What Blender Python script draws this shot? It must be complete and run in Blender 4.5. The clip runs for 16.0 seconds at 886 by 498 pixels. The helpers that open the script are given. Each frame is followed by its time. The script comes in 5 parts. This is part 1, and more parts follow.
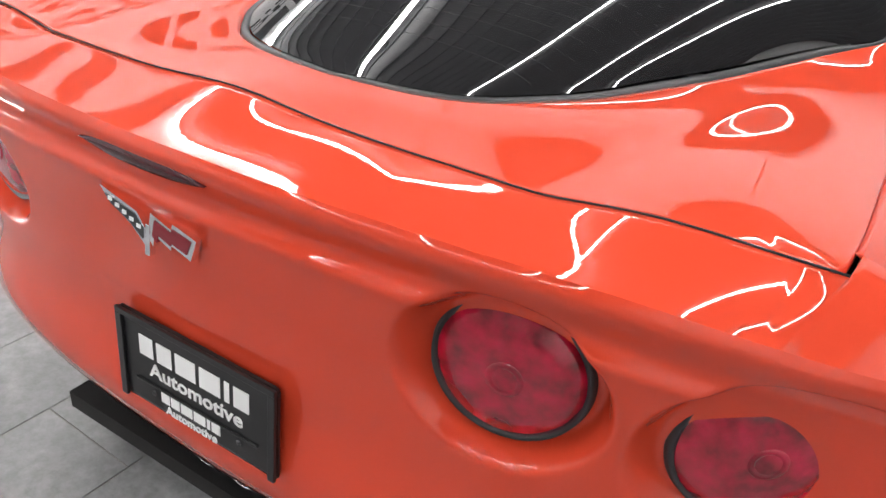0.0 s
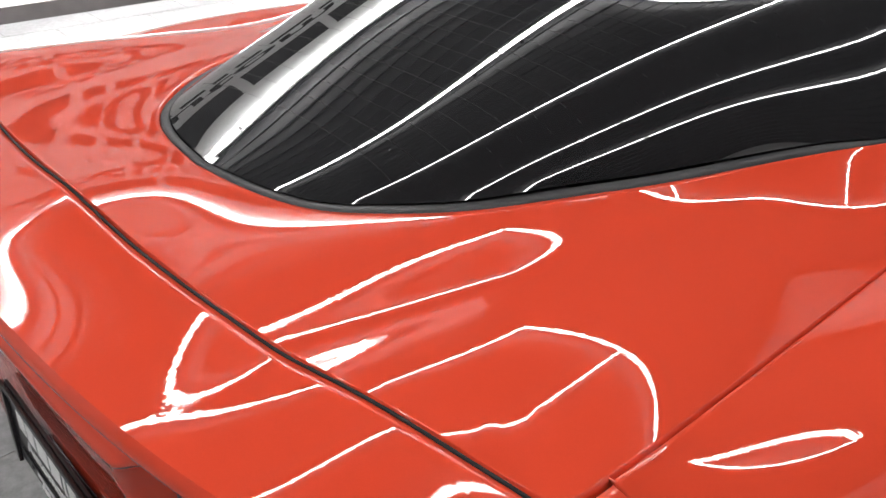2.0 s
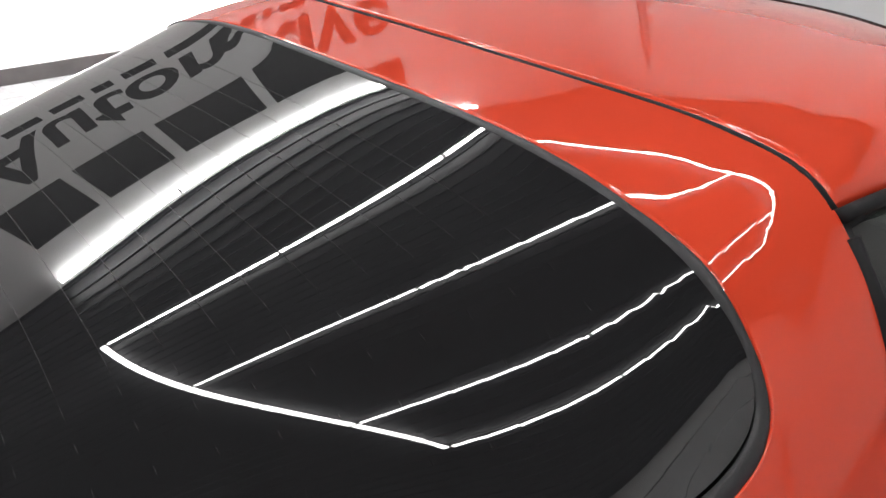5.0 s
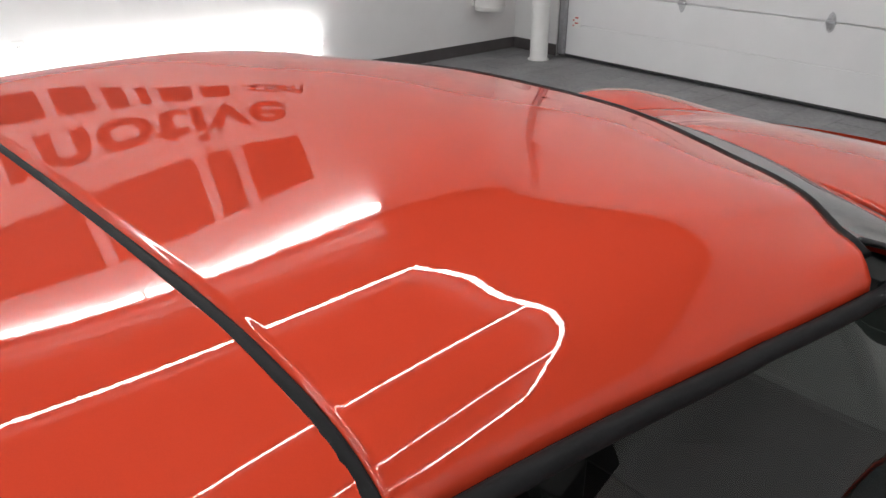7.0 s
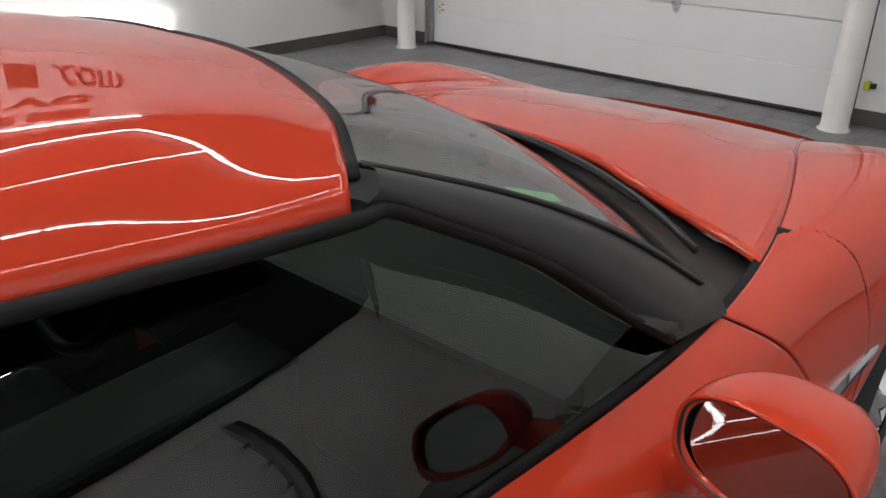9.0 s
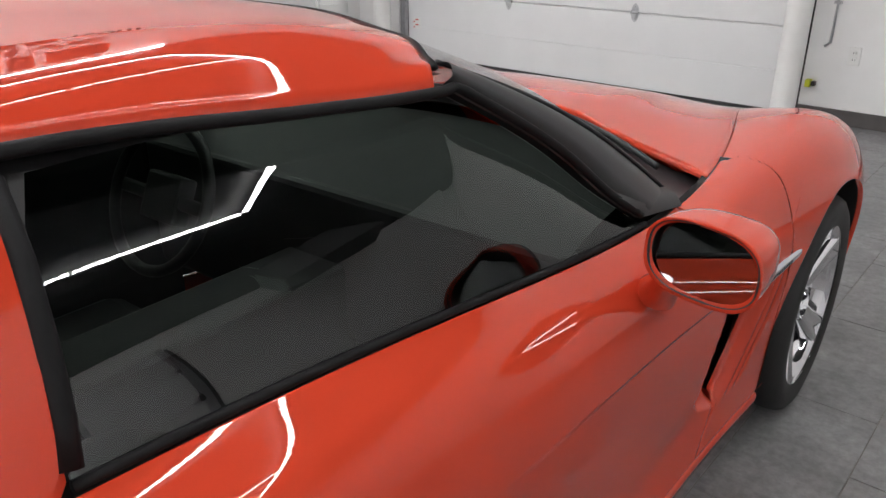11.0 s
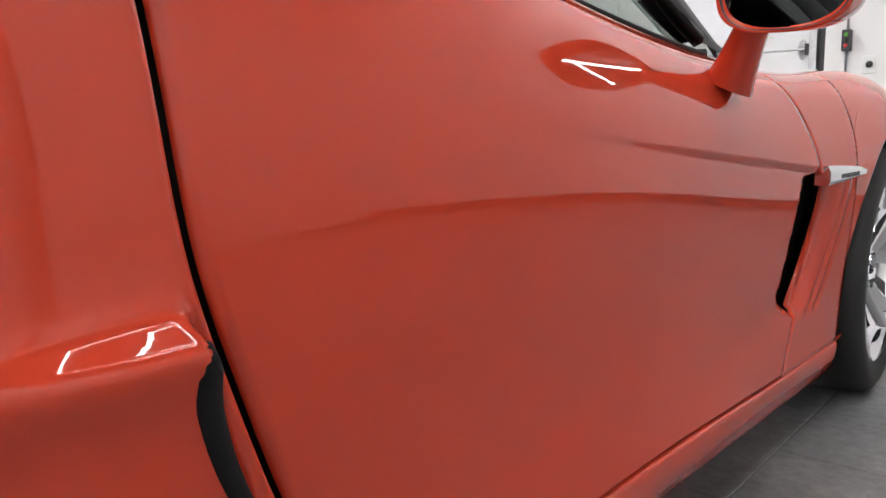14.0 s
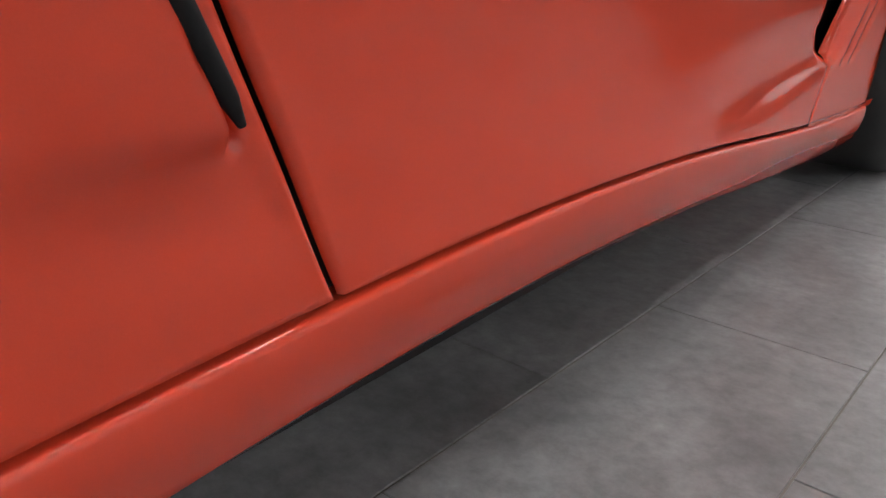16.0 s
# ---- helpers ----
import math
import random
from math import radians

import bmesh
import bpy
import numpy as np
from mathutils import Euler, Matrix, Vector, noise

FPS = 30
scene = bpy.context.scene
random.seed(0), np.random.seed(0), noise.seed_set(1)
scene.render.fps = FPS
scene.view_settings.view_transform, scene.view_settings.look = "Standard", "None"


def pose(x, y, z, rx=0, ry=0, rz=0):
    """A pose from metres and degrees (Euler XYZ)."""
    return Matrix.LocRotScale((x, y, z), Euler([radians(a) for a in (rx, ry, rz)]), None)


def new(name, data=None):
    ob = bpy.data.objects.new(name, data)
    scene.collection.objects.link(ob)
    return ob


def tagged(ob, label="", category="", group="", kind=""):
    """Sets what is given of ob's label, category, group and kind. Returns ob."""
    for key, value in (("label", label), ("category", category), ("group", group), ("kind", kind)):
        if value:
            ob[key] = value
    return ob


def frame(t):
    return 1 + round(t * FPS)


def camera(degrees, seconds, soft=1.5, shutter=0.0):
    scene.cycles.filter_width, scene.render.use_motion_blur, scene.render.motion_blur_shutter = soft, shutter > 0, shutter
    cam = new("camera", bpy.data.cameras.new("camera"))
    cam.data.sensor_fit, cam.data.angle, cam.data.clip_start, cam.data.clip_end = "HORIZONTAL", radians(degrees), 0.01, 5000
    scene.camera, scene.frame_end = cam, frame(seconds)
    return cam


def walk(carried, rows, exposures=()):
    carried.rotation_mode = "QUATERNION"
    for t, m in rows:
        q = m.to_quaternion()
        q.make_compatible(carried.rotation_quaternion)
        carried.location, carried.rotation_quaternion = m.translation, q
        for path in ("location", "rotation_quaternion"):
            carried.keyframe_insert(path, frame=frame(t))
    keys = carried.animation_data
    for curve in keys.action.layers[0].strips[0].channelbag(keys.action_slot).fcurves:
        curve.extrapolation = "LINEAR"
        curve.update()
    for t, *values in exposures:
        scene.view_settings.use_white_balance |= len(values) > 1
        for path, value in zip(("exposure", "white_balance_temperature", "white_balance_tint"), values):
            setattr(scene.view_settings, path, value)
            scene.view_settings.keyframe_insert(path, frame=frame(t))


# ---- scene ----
cam = camera(59.1, 16.0)
# seconds, place, yaw, pitch, roll
ROWS = [
    (0, 0.706, -2.662, 1.372, 30.03, -30.21, 5.22),
    (0.5, 0.702, -2.576, 1.412, 32.04, -30.32, 4.04),
    (1, 0.773, -2.454, 1.411, 37.49, -29.26, 3.31),
    (1.5, 0.863, -2.368, 1.456, 40.38, -30.08, 3.42),
    (2, 0.930, -2.264, 1.486, 45.24, -31.45, 1.79),
    (2.5, 0.966, -2.098, 1.492, 49.20, -31.45, 1.37),
    (3.2, 0.979, -1.869, 1.493, 52.70, -31.13, 0.91),
    (5.3, 0.849, -1.268, 1.554, 49.60, -28.55, 0.32),
    (5.5, 0.837, -1.198, 1.560, 49.50, -27.94, 0.46),
    (6, 0.811, -1.052, 1.545, 49.04, -26.21, 0.44),
    (6.5, 0.821, -0.938, 1.539, 48.40, -25.57, 0.31),
    (7, 0.843, -0.837, 1.530, 46.70, -25.35, 0.31),
    (7.5, 0.871, -0.795, 1.521, 44.30, -25.29, 0.47),
    (8, 0.924, -0.751, 1.495, 42.09, -25.38, 0.69),
    (8.5, 1.004, -0.604, 1.466, 41.13, -25.45, 0.35),
    (9, 1.113, -0.496, 1.437, 40.43, -25.49, 0.47),
    (9.2, 1.150, -0.474, 1.422, 40.17, -25.50, 0.52),
    (11.3, 1.307, -0.967, 1.388, 37.29, -22.86, 0.07),
    (11.5, 1.297, -0.996, 1.316, 37.23, -21.21, -0.10),
    (11.6, 1.296, -1.009, 1.272, 37.20, -20.10, -0.26),
    (12, 1.295, -1.027, 1.075, 37.29, -15.62, -0.37),
    (12.5, 1.318, -1.058, 0.968, 37.37, -10.77, -0.57),
    (13, 1.305, -1.037, 0.864, 37.28, -8.59, -0.69),
    (13.5, 1.284, -1.007, 0.792, 37.77, -7.86, -0.69),
    (14, 1.276, -0.977, 0.724, 38.47, -8.77, -0.88),
    (14.5, 1.260, -0.939, 0.660, 38.73, -11.96, -0.30),
    (15, 1.254, -0.931, 0.606, 39.24, -14.52, -0.82),
    (15.5, 1.232, -0.921, 0.556, 38.62, -17.94, 0.34),
    (16, 1.225, -0.910, 0.511, 38.14, -20.88, 1.34),

]
walk(cam, [(t, pose(x, y, z, 90 + pitch, 0, yaw) @ pose(0, 0, 0, 0, 0, roll)) for t, x, y, z, yaw, pitch, roll in ROWS],
     [(0, 0.1), (0.5, 0.1), (1.5, -0.35), (2.5, -0.6), (5.3, -0.55), (7, -0.8), (9.2, -0.82), (11.3, -0.4), (12.5, -0.15), (14, -0.1), (15, -0.05), (16, 0.12)])

# ---------------------------------------------------------------- room numbers (room frame, turned against the car)
ROOM = pose(0, 0, 0, 0, 0, -2.1)
LEFT, RIGHT, FRONT, BACK, CEIL = -4.69, 4.7, 5.0, -11.0, 4.15

# ---------------------------------------------------------------- light
world = bpy.data.worlds.new("room_world")
scene.world = world
world.use_nodes = True
world.node_tree.nodes["Background"].inputs[0].default_value = (0.02, 0.02, 0.022, 1)
world.node_tree.nodes["Background"].inputs[1].default_value = 1.0
TUBE_POWER = 60.0


# ---------------------------------------------------------------- helpers
def cubic(xs, ys):
    """Natural cubic curve through points."""
    xs, ys = np.array(xs, float), np.array(ys, float)
    n, h = len(xs), np.diff(xs)
    a, r = np.zeros((n, n)), np.zeros(n)
    a[0, 0] = a[-1, -1] = 1
    for i in range(1, n - 1):
        a[i, i - 1:i + 2] = h[i - 1], 2 * (h[i - 1] + h[i]), h[i]
        r[i] = 6 * ((ys[i + 1] - ys[i]) / h[i] - (ys[i] - ys[i - 1]) / h[i - 1])
    m = np.linalg.solve(a, r)

    def value(x):
        x = np.asarray(x, float)
        i = np.clip(np.searchsorted(xs, x) - 1, 0, n - 2)
        d, e = x - xs[i], xs[i + 1] - x
        return (m[i] * e ** 3 + m[i + 1] * d ** 3) / (6 * h[i]) + (ys[i] / h[i] - m[i] * h[i] / 6) * e + (ys[i + 1] / h[i] - m[i + 1] * h[i] / 6) * d
    return value


def lerp(xs, ys):
    return lambda x: np.interp(x, xs, ys)


def smooth(a, b, x):
    t = np.clip((np.asarray(x, float) - a) / (b - a), 0, 1)
    return t * t * (3 - 2 * t)


def mesh_from(name, verts, faces, material, soft=True):
    me = bpy.data.meshes.new(name)
    me.from_pydata([tuple(map(float, v)) for v in verts], [], faces)
    me.update()
    me.materials.append(material)
    if soft:
        me.polygons.foreach_set("use_smooth", [True] * len(me.polygons))
    return me


def part(name, data, material=None, parent=None, label="", at=None, soft=False):
    """Links a bmesh or a mesh as one object under a thing or a part."""
    if isinstance(data, bmesh.types.BMesh):
        me = bpy.data.meshes.new(name)
        data.to_mesh(me)
        data.free()
        if soft:
            me.polygons.foreach_set("use_smooth", [True] * len(me.polygons))
        if material:
            me.materials.append(material)
    else:
        me = data
    ob = new(name, me)
    if parent:
        ob.parent = parent
    if at is not None:
        ob.matrix_basis = at
    if label:
        ob["label"] = label
    return ob


def thing(name, label, category, at=None, group="", kind=""):
    ob = new(name)
    if at is not None:
        ob.matrix_basis = at
    return tagged(ob, label, category, group, kind)


def grid(name, pts, material, flip=False, soft=True):
    """A sheet from an array of points, rows by columns."""
    r, c = pts.shape[:2]
    faces = []
    for i in range(r - 1):
        for j in range(c - 1):
            a = i * c + j
            f = (a, a + 1, a + c + 1, a + c)
            faces.append(f[::-1] if flip else f)
    return mesh_from(name, pts.reshape(-1, 3), faces, material, soft)


def box(bm, x0, x1, y0, y1, z0, z1, bevel=0.0):
    m = Matrix.Translation(((x0 + x1) / 2, (y0 + y1) / 2, (z0 + z1) / 2)) @ Matrix.Diagonal((x1 - x0, y1 - y0, z1 - z0, 1))
    g = bmesh.ops.create_cube(bm, size=1, matrix=m)
    if bevel:
        es = list({e for v in g["verts"] for e in v.link_edges})
        bmesh.ops.bevel(bm, geom=es, offset=bevel, segments=2, affect="EDGES", profile=0.5)
    return bm


def boxes(*rows, bevel=0.0):
    bm = bmesh.new()
    for r in rows:
        box(bm, *r, bevel=bevel)
    return bm


def lathe(name, profile, material, axis="Z", steps=48, soft=True):
    """Turns (radius, height) pairs round an axis."""
    verts, faces, n = [], [], len(profile)
    for k in range(steps):
        a = 2 * math.pi * k / steps
        for r, h in profile:
            p = (r * math.cos(a), r * math.sin(a), h)
            verts.append(p if axis == "Z" else (p[2], p[0], p[1]) if axis == "X" else (p[0], p[2], -p[1]))
    for k in range(steps):
        for i in range(n - 1):
            a, b = k * n + i, ((k + 1) % steps) * n + i
            faces.append((a, b, b + 1, a + 1))
    return mesh_from(name, verts, faces, material, soft)


def tube(name, path, radius, material, steps=10, closed=False, flat=1.0):
    """A round bar along a path of points."""
    path = [Vector(p) for p in path]
    n, verts, faces = len(path), [], []
    up = Vector((0, 0, 1))
    for i, p in enumerate(path):
        a, b = path[(i - 1) % n if closed else max(i - 1, 0)], path[(i + 1) % n if closed else min(i + 1, n - 1)]
        d = (b - a).normalized()
        s = d.cross(up)
        s = s.normalized() if s.length > 1e-4 else Vector((1, 0, 0))
        u = s.cross(d).normalized()
        r = radius[i] if isinstance(radius, (list, tuple)) else radius
        for k in range(steps):
            w = 2 * math.pi * k / steps
            verts.append(p + s * (r * math.cos(w)) + u * (r * flat * math.sin(w)))
    for i in range(n if closed else n - 1):
        for k in range(steps):
            a, b = i * steps, ((i + 1) % n) * steps
            faces.append((a + k, a + (k + 1) % steps, b + (k + 1) % steps, b + k))
    if not closed:
        faces += [tuple(range(steps))[::-1], tuple((n - 1) * steps + k for k in range(steps))]
    return mesh_from(name, verts, faces, material)


# ---------------------------------------------------------------- materials
def material(name, colour, rough=0.5, metal=0.0, vary=0.0, scale=8.0, bump=0.0, bump_scale=60.0, coat=0.0, coat_rough=0.03, rough_vary=0.0, island=0.0, spec=0.5):
    m = bpy.data.materials.new(name)
    m.use_nodes = True
    t = m.node_tree
    n, l = t.nodes, t.links
    p = n["Principled BSDF"]
    p.inputs["Base Color"].default_value = (*colour, 1)
    p.inputs["Roughness"].default_value = rough
    p.inputs["Metallic"].default_value = metal
    p.inputs["Coat Weight"].default_value = coat
    p.inputs["Coat Roughness"].default_value = coat_rough
    p.inputs["Specular IOR Level"].default_value = spec
    geo = n.new("ShaderNodeNewGeometry")
    if vary or island:
        big = n.new("ShaderNodeTexNoise")
        big.inputs["Scale"].default_value = scale
        big.inputs["Detail"].default_value = 6
        l.new(geo.outputs["Position"], big.inputs["Vector"])
        rng = n.new("ShaderNodeMapRange")
        rng.inputs[1].default_value, rng.inputs[2].default_value = 0.3, 0.7
        rng.inputs[3].default_value, rng.inputs[4].default_value = 1 - vary, 1 + vary
        l.new(big.outputs["Fac"], rng.inputs[0])
        out = rng.outputs[0]
        if island:
            info = n.new("ShaderNodeObjectInfo")
            ra = n.new("ShaderNodeMapRange")
            ra.inputs[3].default_value, ra.inputs[4].default_value = 1 - island, 1 + island
            l.new(info.outputs["Random"], ra.inputs[0])
            mu = n.new("ShaderNodeMath")
            mu.operation = "MULTIPLY"
            l.new(out, mu.inputs[0])
            l.new(ra.outputs[0], mu.inputs[1])
            out = mu.outputs[0]
        hs = n.new("ShaderNodeHueSaturation")
        hs.inputs["Color"].default_value = (*colour, 1)
        l.new(out, hs.inputs["Value"])
        l.new(hs.outputs[0], p.inputs["Base Color"])
        if rough_vary:
            rr = n.new("ShaderNodeMapRange")
            rr.inputs[1].default_value, rr.inputs[2].default_value = 0.3, 0.7
            rr.inputs[3].default_value, rr.inputs[4].default_value = rough - rough_vary, rough + rough_vary
            l.new(big.outputs["Fac"], rr.inputs[0])
            l.new(rr.outputs[0], p.inputs["Roughness"])
    if bump:
        fine = n.new("ShaderNodeTexNoise")
        fine.inputs["Scale"].default_value = bump_scale
        fine.inputs["Detail"].default_value = 4
        l.new(geo.outputs["Position"], fine.inputs["Vector"])
        b = n.new("ShaderNodeBump")
        b.inputs["Strength"].default_value = bump
        b.inputs["Distance"].default_value = 0.002
        l.new(fine.outputs["Fac"], b.inputs["Height"])
        l.new(b.outputs[0], p.inputs["Normal"])
    return m


def glass_material(name, tint, ior=1.5, rough=0.0):
    """A pane: what is behind it is tinted, gloss after Fresnel."""
    m = bpy.data.materials.new(name)
    m.use_nodes = True
    t = m.node_tree
    t.nodes.clear()
    out = t.nodes.new("ShaderNodeOutputMaterial")
    mix = t.nodes.new("ShaderNodeMixShader")
    see = t.nodes.new("ShaderNodeBsdfTransparent")
    see.inputs[0].default_value = (*tint, 1)
    gl = t.nodes.new("ShaderNodeBsdfGlossy")
    gl.inputs["Roughness"].default_value = rough
    lw = t.nodes.new("ShaderNodeLayerWeight")
    po = t.nodes.new("ShaderNodeMath")
    po.operation = "POWER"
    po.inputs[1].default_value = 5.0
    t.links.new(lw.outputs["Facing"], po.inputs[0])
    base = ((ior - 1) / (ior + 1)) ** 2
    rng = t.nodes.new("ShaderNodeMapRange")
    rng.inputs[3].default_value, rng.inputs[4].default_value = 2 * base, 1.0
    t.links.new(po.outputs[0], rng.inputs[0])
    t.links.new(rng.outputs[0], mix.inputs[0])
    t.links.new(see.outputs[0], mix.inputs[1])
    t.links.new(gl.outputs[0], mix.inputs[2])
    t.links.new(mix.outputs[0], out.inputs[0])
    return m


def glow(name, colour, power):
    m = bpy.data.materials.new(name)
    m.use_nodes = True
    p = m.node_tree.nodes["Principled BSDF"]
    p.inputs["Base Color"].default_value = (0.8, 0.8, 0.8, 1)
    p.inputs["Emission Color"].default_value = (*colour, 1)
    p.inputs["Emission Strength"].default_value = power
    return m


PAINT = material("car_paint", (0.60, 0.056, 0.025), 0.5, 0.0, vary=0.02, scale=900, coat=1.0, coat_rough=0.010, spec=0.0)
def orange_peel(m, strength, scale):
    """A faint waviness of the clear coat."""
    t = m.node_tree
    geo = t.nodes.new("ShaderNodeNewGeometry")
    no = t.nodes.new("ShaderNodeTexNoise")
    no.inputs["Scale"].default_value = scale
    no.inputs["Detail"].default_value = 3
    bu = t.nodes.new("ShaderNodeBump")
    bu.inputs["Strength"].default_value = strength
    bu.inputs["Distance"].default_value = 0.0005
    t.links.new(geo.outputs["Position"], no.inputs["Vector"])
    t.links.new(no.outputs["Fac"], bu.inputs["Height"])
    t.links.new(bu.outputs[0], t.nodes["Principled BSDF"].inputs["Coat Normal"])


orange_peel(PAINT, 0.03, 140.0)
BLACK_GLOSS = material("dark_hatch_glass", (0.012, 0.012, 0.013), 0.012, 0, spec=0.7, vary=0.05)
TRIM = material("black_rubber_trim", (0.022, 0.022, 0.024), 0.45, vary=0.15, scale=30, bump=0.15, bump_scale=300)
SEAL = material("black_window_rubber", (0.010, 0.010, 0.011), 0.62, vary=0.15, scale=30, bump=0.1, bump_scale=300, spec=0.18)
PILLAR = material("charcoal_pillar_paint", (0.024, 0.025, 0.027), 0.48, vary=0.1, scale=20, bump=0.05, bump_scale=200)
GAP = material("panel_gap_black", (0.004, 0.003, 0.003), 0.8, vary=0.2)
LINER = material("wheel_arch_liner", (0.012, 0.012, 0.012), 0.8, vary=0.2, bump=0.3, bump_scale=90)
CHROME = material("chrome", (0.82, 0.82, 0.84), 0.06, 1.0, vary=0.03)
TYRE = material("tyre_rubber", (0.018, 0.018, 0.018), 0.65, vary=0.2, bump=0.3, bump_scale=150)
LENS = material("red_lamp_lens", (0.30, 0.003, 0.022), 0.12, 0, vary=0.65, scale=32, bump=0.35, bump_scale=38, coat=0.7)
LENS_DARK = material("smoked_red_lens", (0.05, 0.006, 0.010), 0.08, 0, vary=0.2)
MIRROR = material("mirror_glass", (0.32, 0.34, 0.34), 0.01, 1.0, vary=0.02)
PANE = glass_material("tinted_side_glass", (0.46, 0.52, 0.48), 1.52)
SCREEN = glass_material("windscreen_glass", (0.78, 0.84, 0.81), 1.85)
CABIN = material("cabin_black", (0.008, 0.008, 0.009), 0.55, vary=0.25, scale=14, bump=0.3, bump_scale=180)
LEATHER = material("black_leather", (0.010, 0.010, 0.011), 0.42, vary=0.2, scale=12, bump=0.4, bump_scale=220)
PLATE_BLACK = material("black_plate_plastic", (0.014, 0.014, 0.015), 0.35, vary=0.15, bump=0.1)
WHITE_INK = material("white_lettering", (0.78, 0.78, 0.78), 0.45, vary=0.04)
WALL = material("white_wall_paint", (0.80, 0.80, 0.80), 0.55, vary=0.03, scale=3, bump=0.05, bump_scale=90)
WALL_INK = material("black_wall_vinyl", (0.02, 0.02, 0.022), 0.4, vary=0.1)
WALL_GREY = material("grey_wall_paint", (0.30, 0.30, 0.30), 0.6, vary=0.06, scale=3)
CEILING = material("black_ceiling_paint", (0.030, 0.030, 0.033), 0.45, vary=0.3, scale=6, bump=0.2)
FLOOR_TILE = material("grey_porcelain_tile", (0.205, 0.204, 0.209), 0.40, vary=0.30, scale=4.5, bump=0.08, bump_scale=45, rough_vary=0.06, island=0.08)


def speckle(m, scale, amount):
    """A second, finer grain over the broad variation."""
    t = m.node_tree
    hue = [n for n in t.nodes if n.bl_idname == "ShaderNodeHueSaturation"][0]
    old = hue.inputs["Value"].links[0].from_socket
    geo = t.nodes.new("ShaderNodeNewGeometry")
    no = t.nodes.new("ShaderNodeTexNoise")
    no.inputs["Scale"].default_value = scale
    no.inputs["Detail"].default_value = 9
    no.inputs["Roughness"].default_value = 0.7
    rg_ = t.nodes.new("ShaderNodeMapRange")
    rg_.inputs[1].default_value, rg_.inputs[2].default_value = 0.35, 0.68
    rg_.inputs[3].default_value, rg_.inputs[4].default_value = 1 - amount, 1 + amount
    mu = t.nodes.new("ShaderNodeMath")
    mu.operation = "MULTIPLY"
    t.links.new(geo.outputs["Position"], no.inputs["Vector"])
    t.links.new(no.outputs["Fac"], rg_.inputs[0])
    t.links.new(old, mu.inputs[0])
    t.links.new(rg_.outputs[0], mu.inputs[1])
    t.links.new(mu.outputs[0], hue.inputs["Value"])


speckle(FLOOR_TILE, 30.0, 0.24)
WIRE = material("heating_wire_copper", (0.014, 0.013, 0.012), 0.3, 0.3, vary=0.1)
GROUT = material("light_grout", (0.19, 0.18, 0.165), 0.9, vary=0.15, bump=0.3)
BASE = material("dark_baseboard_tile", (0.085, 0.078, 0.078), 0.4, vary=0.12, scale=9)
DOOR_WHITE = material("white_door_steel", (0.76, 0.765, 0.775), 0.42, vary=0.02, scale=4, bump=0.12, bump_scale=140)
STEEL = material("galvanised_steel", (0.52, 0.53, 0.55), 0.35, 0.9, vary=0.12, scale=30)
DARK_METAL = material("dark_metal", (0.05, 0.05, 0.052), 0.4, 0.4, vary=0.15)
PLASTIC = material("white_plastic", (0.78, 0.78, 0.77), 0.35, vary=0.03)
FROST = material("frosted_window", (0.78, 0.79, 0.83), 0.25, vary=0.03)
BADGE_RED = material("dark_badge_red", (0.22, 0.022, 0.032), 0.25, 0.2, vary=0.1)
RED_INK = material("red_label_ink", (0.6, 0.05, 0.04), 0.5, vary=0.05)
GREEN = material("plain_green", (0.16, 0.62, 0.08), 0.4, vary=0.1)
YELLOW = material("yellow_plastic", (0.7, 0.72, 0.05), 0.4, vary=0.05)
TUBE_GLOW = glow("light_tube_glow", (1.0, 0.985, 0.97), TUBE_POWER)

# ---------------------------------------------------------------- the room
def room_part(name, bm, mat, label, category, kind="structure", soft=False):
    ob = part(name, bm, mat, None, "", ROOM, soft)
    return tagged(ob, label, category, kind=kind)


T = 0.2
room_part("wall_west", boxes((LEFT - T, LEFT, BACK - T, FRONT + T, 0, CEIL)), WALL, "smooth white painted side wall of the bay", "wall")
room_part("wall_south", boxes((LEFT, RIGHT, BACK - T, BACK, 0, CEIL)), WALL_GREY, "plain grey painted rear wall of the bay", "wall")
GX0, GX1, GZ = -4.03, -0.37, 3.68
room_part("wall_north", boxes((LEFT, GX0 - 0.10, FRONT, FRONT + T, 0, CEIL), (GX1 + 0.10, RIGHT, FRONT, FRONT + T, 0, CEIL), (GX0 - 0.10, GX1 + 0.10, FRONT, FRONT + T, GZ, CEIL)),
          WALL, "white painted front wall round the garage door", "wall")
RY0, RY1, RZ = -1.80, 2.10, 3.68
room_part("wall_east", boxes((RIGHT, RIGHT + T, BACK - T, RY0, 0, CEIL), (RIGHT, RIGHT + T, RY1, FRONT + T, 0, CEIL), (RIGHT, RIGHT + T, RY0, RY1, RZ, CEIL)), WALL, "white painted side wall round a garage door", "wall")

# ribbed black ceiling
bm = boxes((LEFT - T, RIGHT + T, BACK - T, FRONT + T, CEIL + 0.04, CEIL + 0.2))
x = LEFT
while x < RIGHT:
    box(bm, x, x + 0.022, BACK, FRONT, CEIL + 0.026, CEIL + 0.05)
    x += 0.2
room_part("ceiling", bm, CEILING, "black ribbed metal deck ceiling with fine seams", "ceiling")

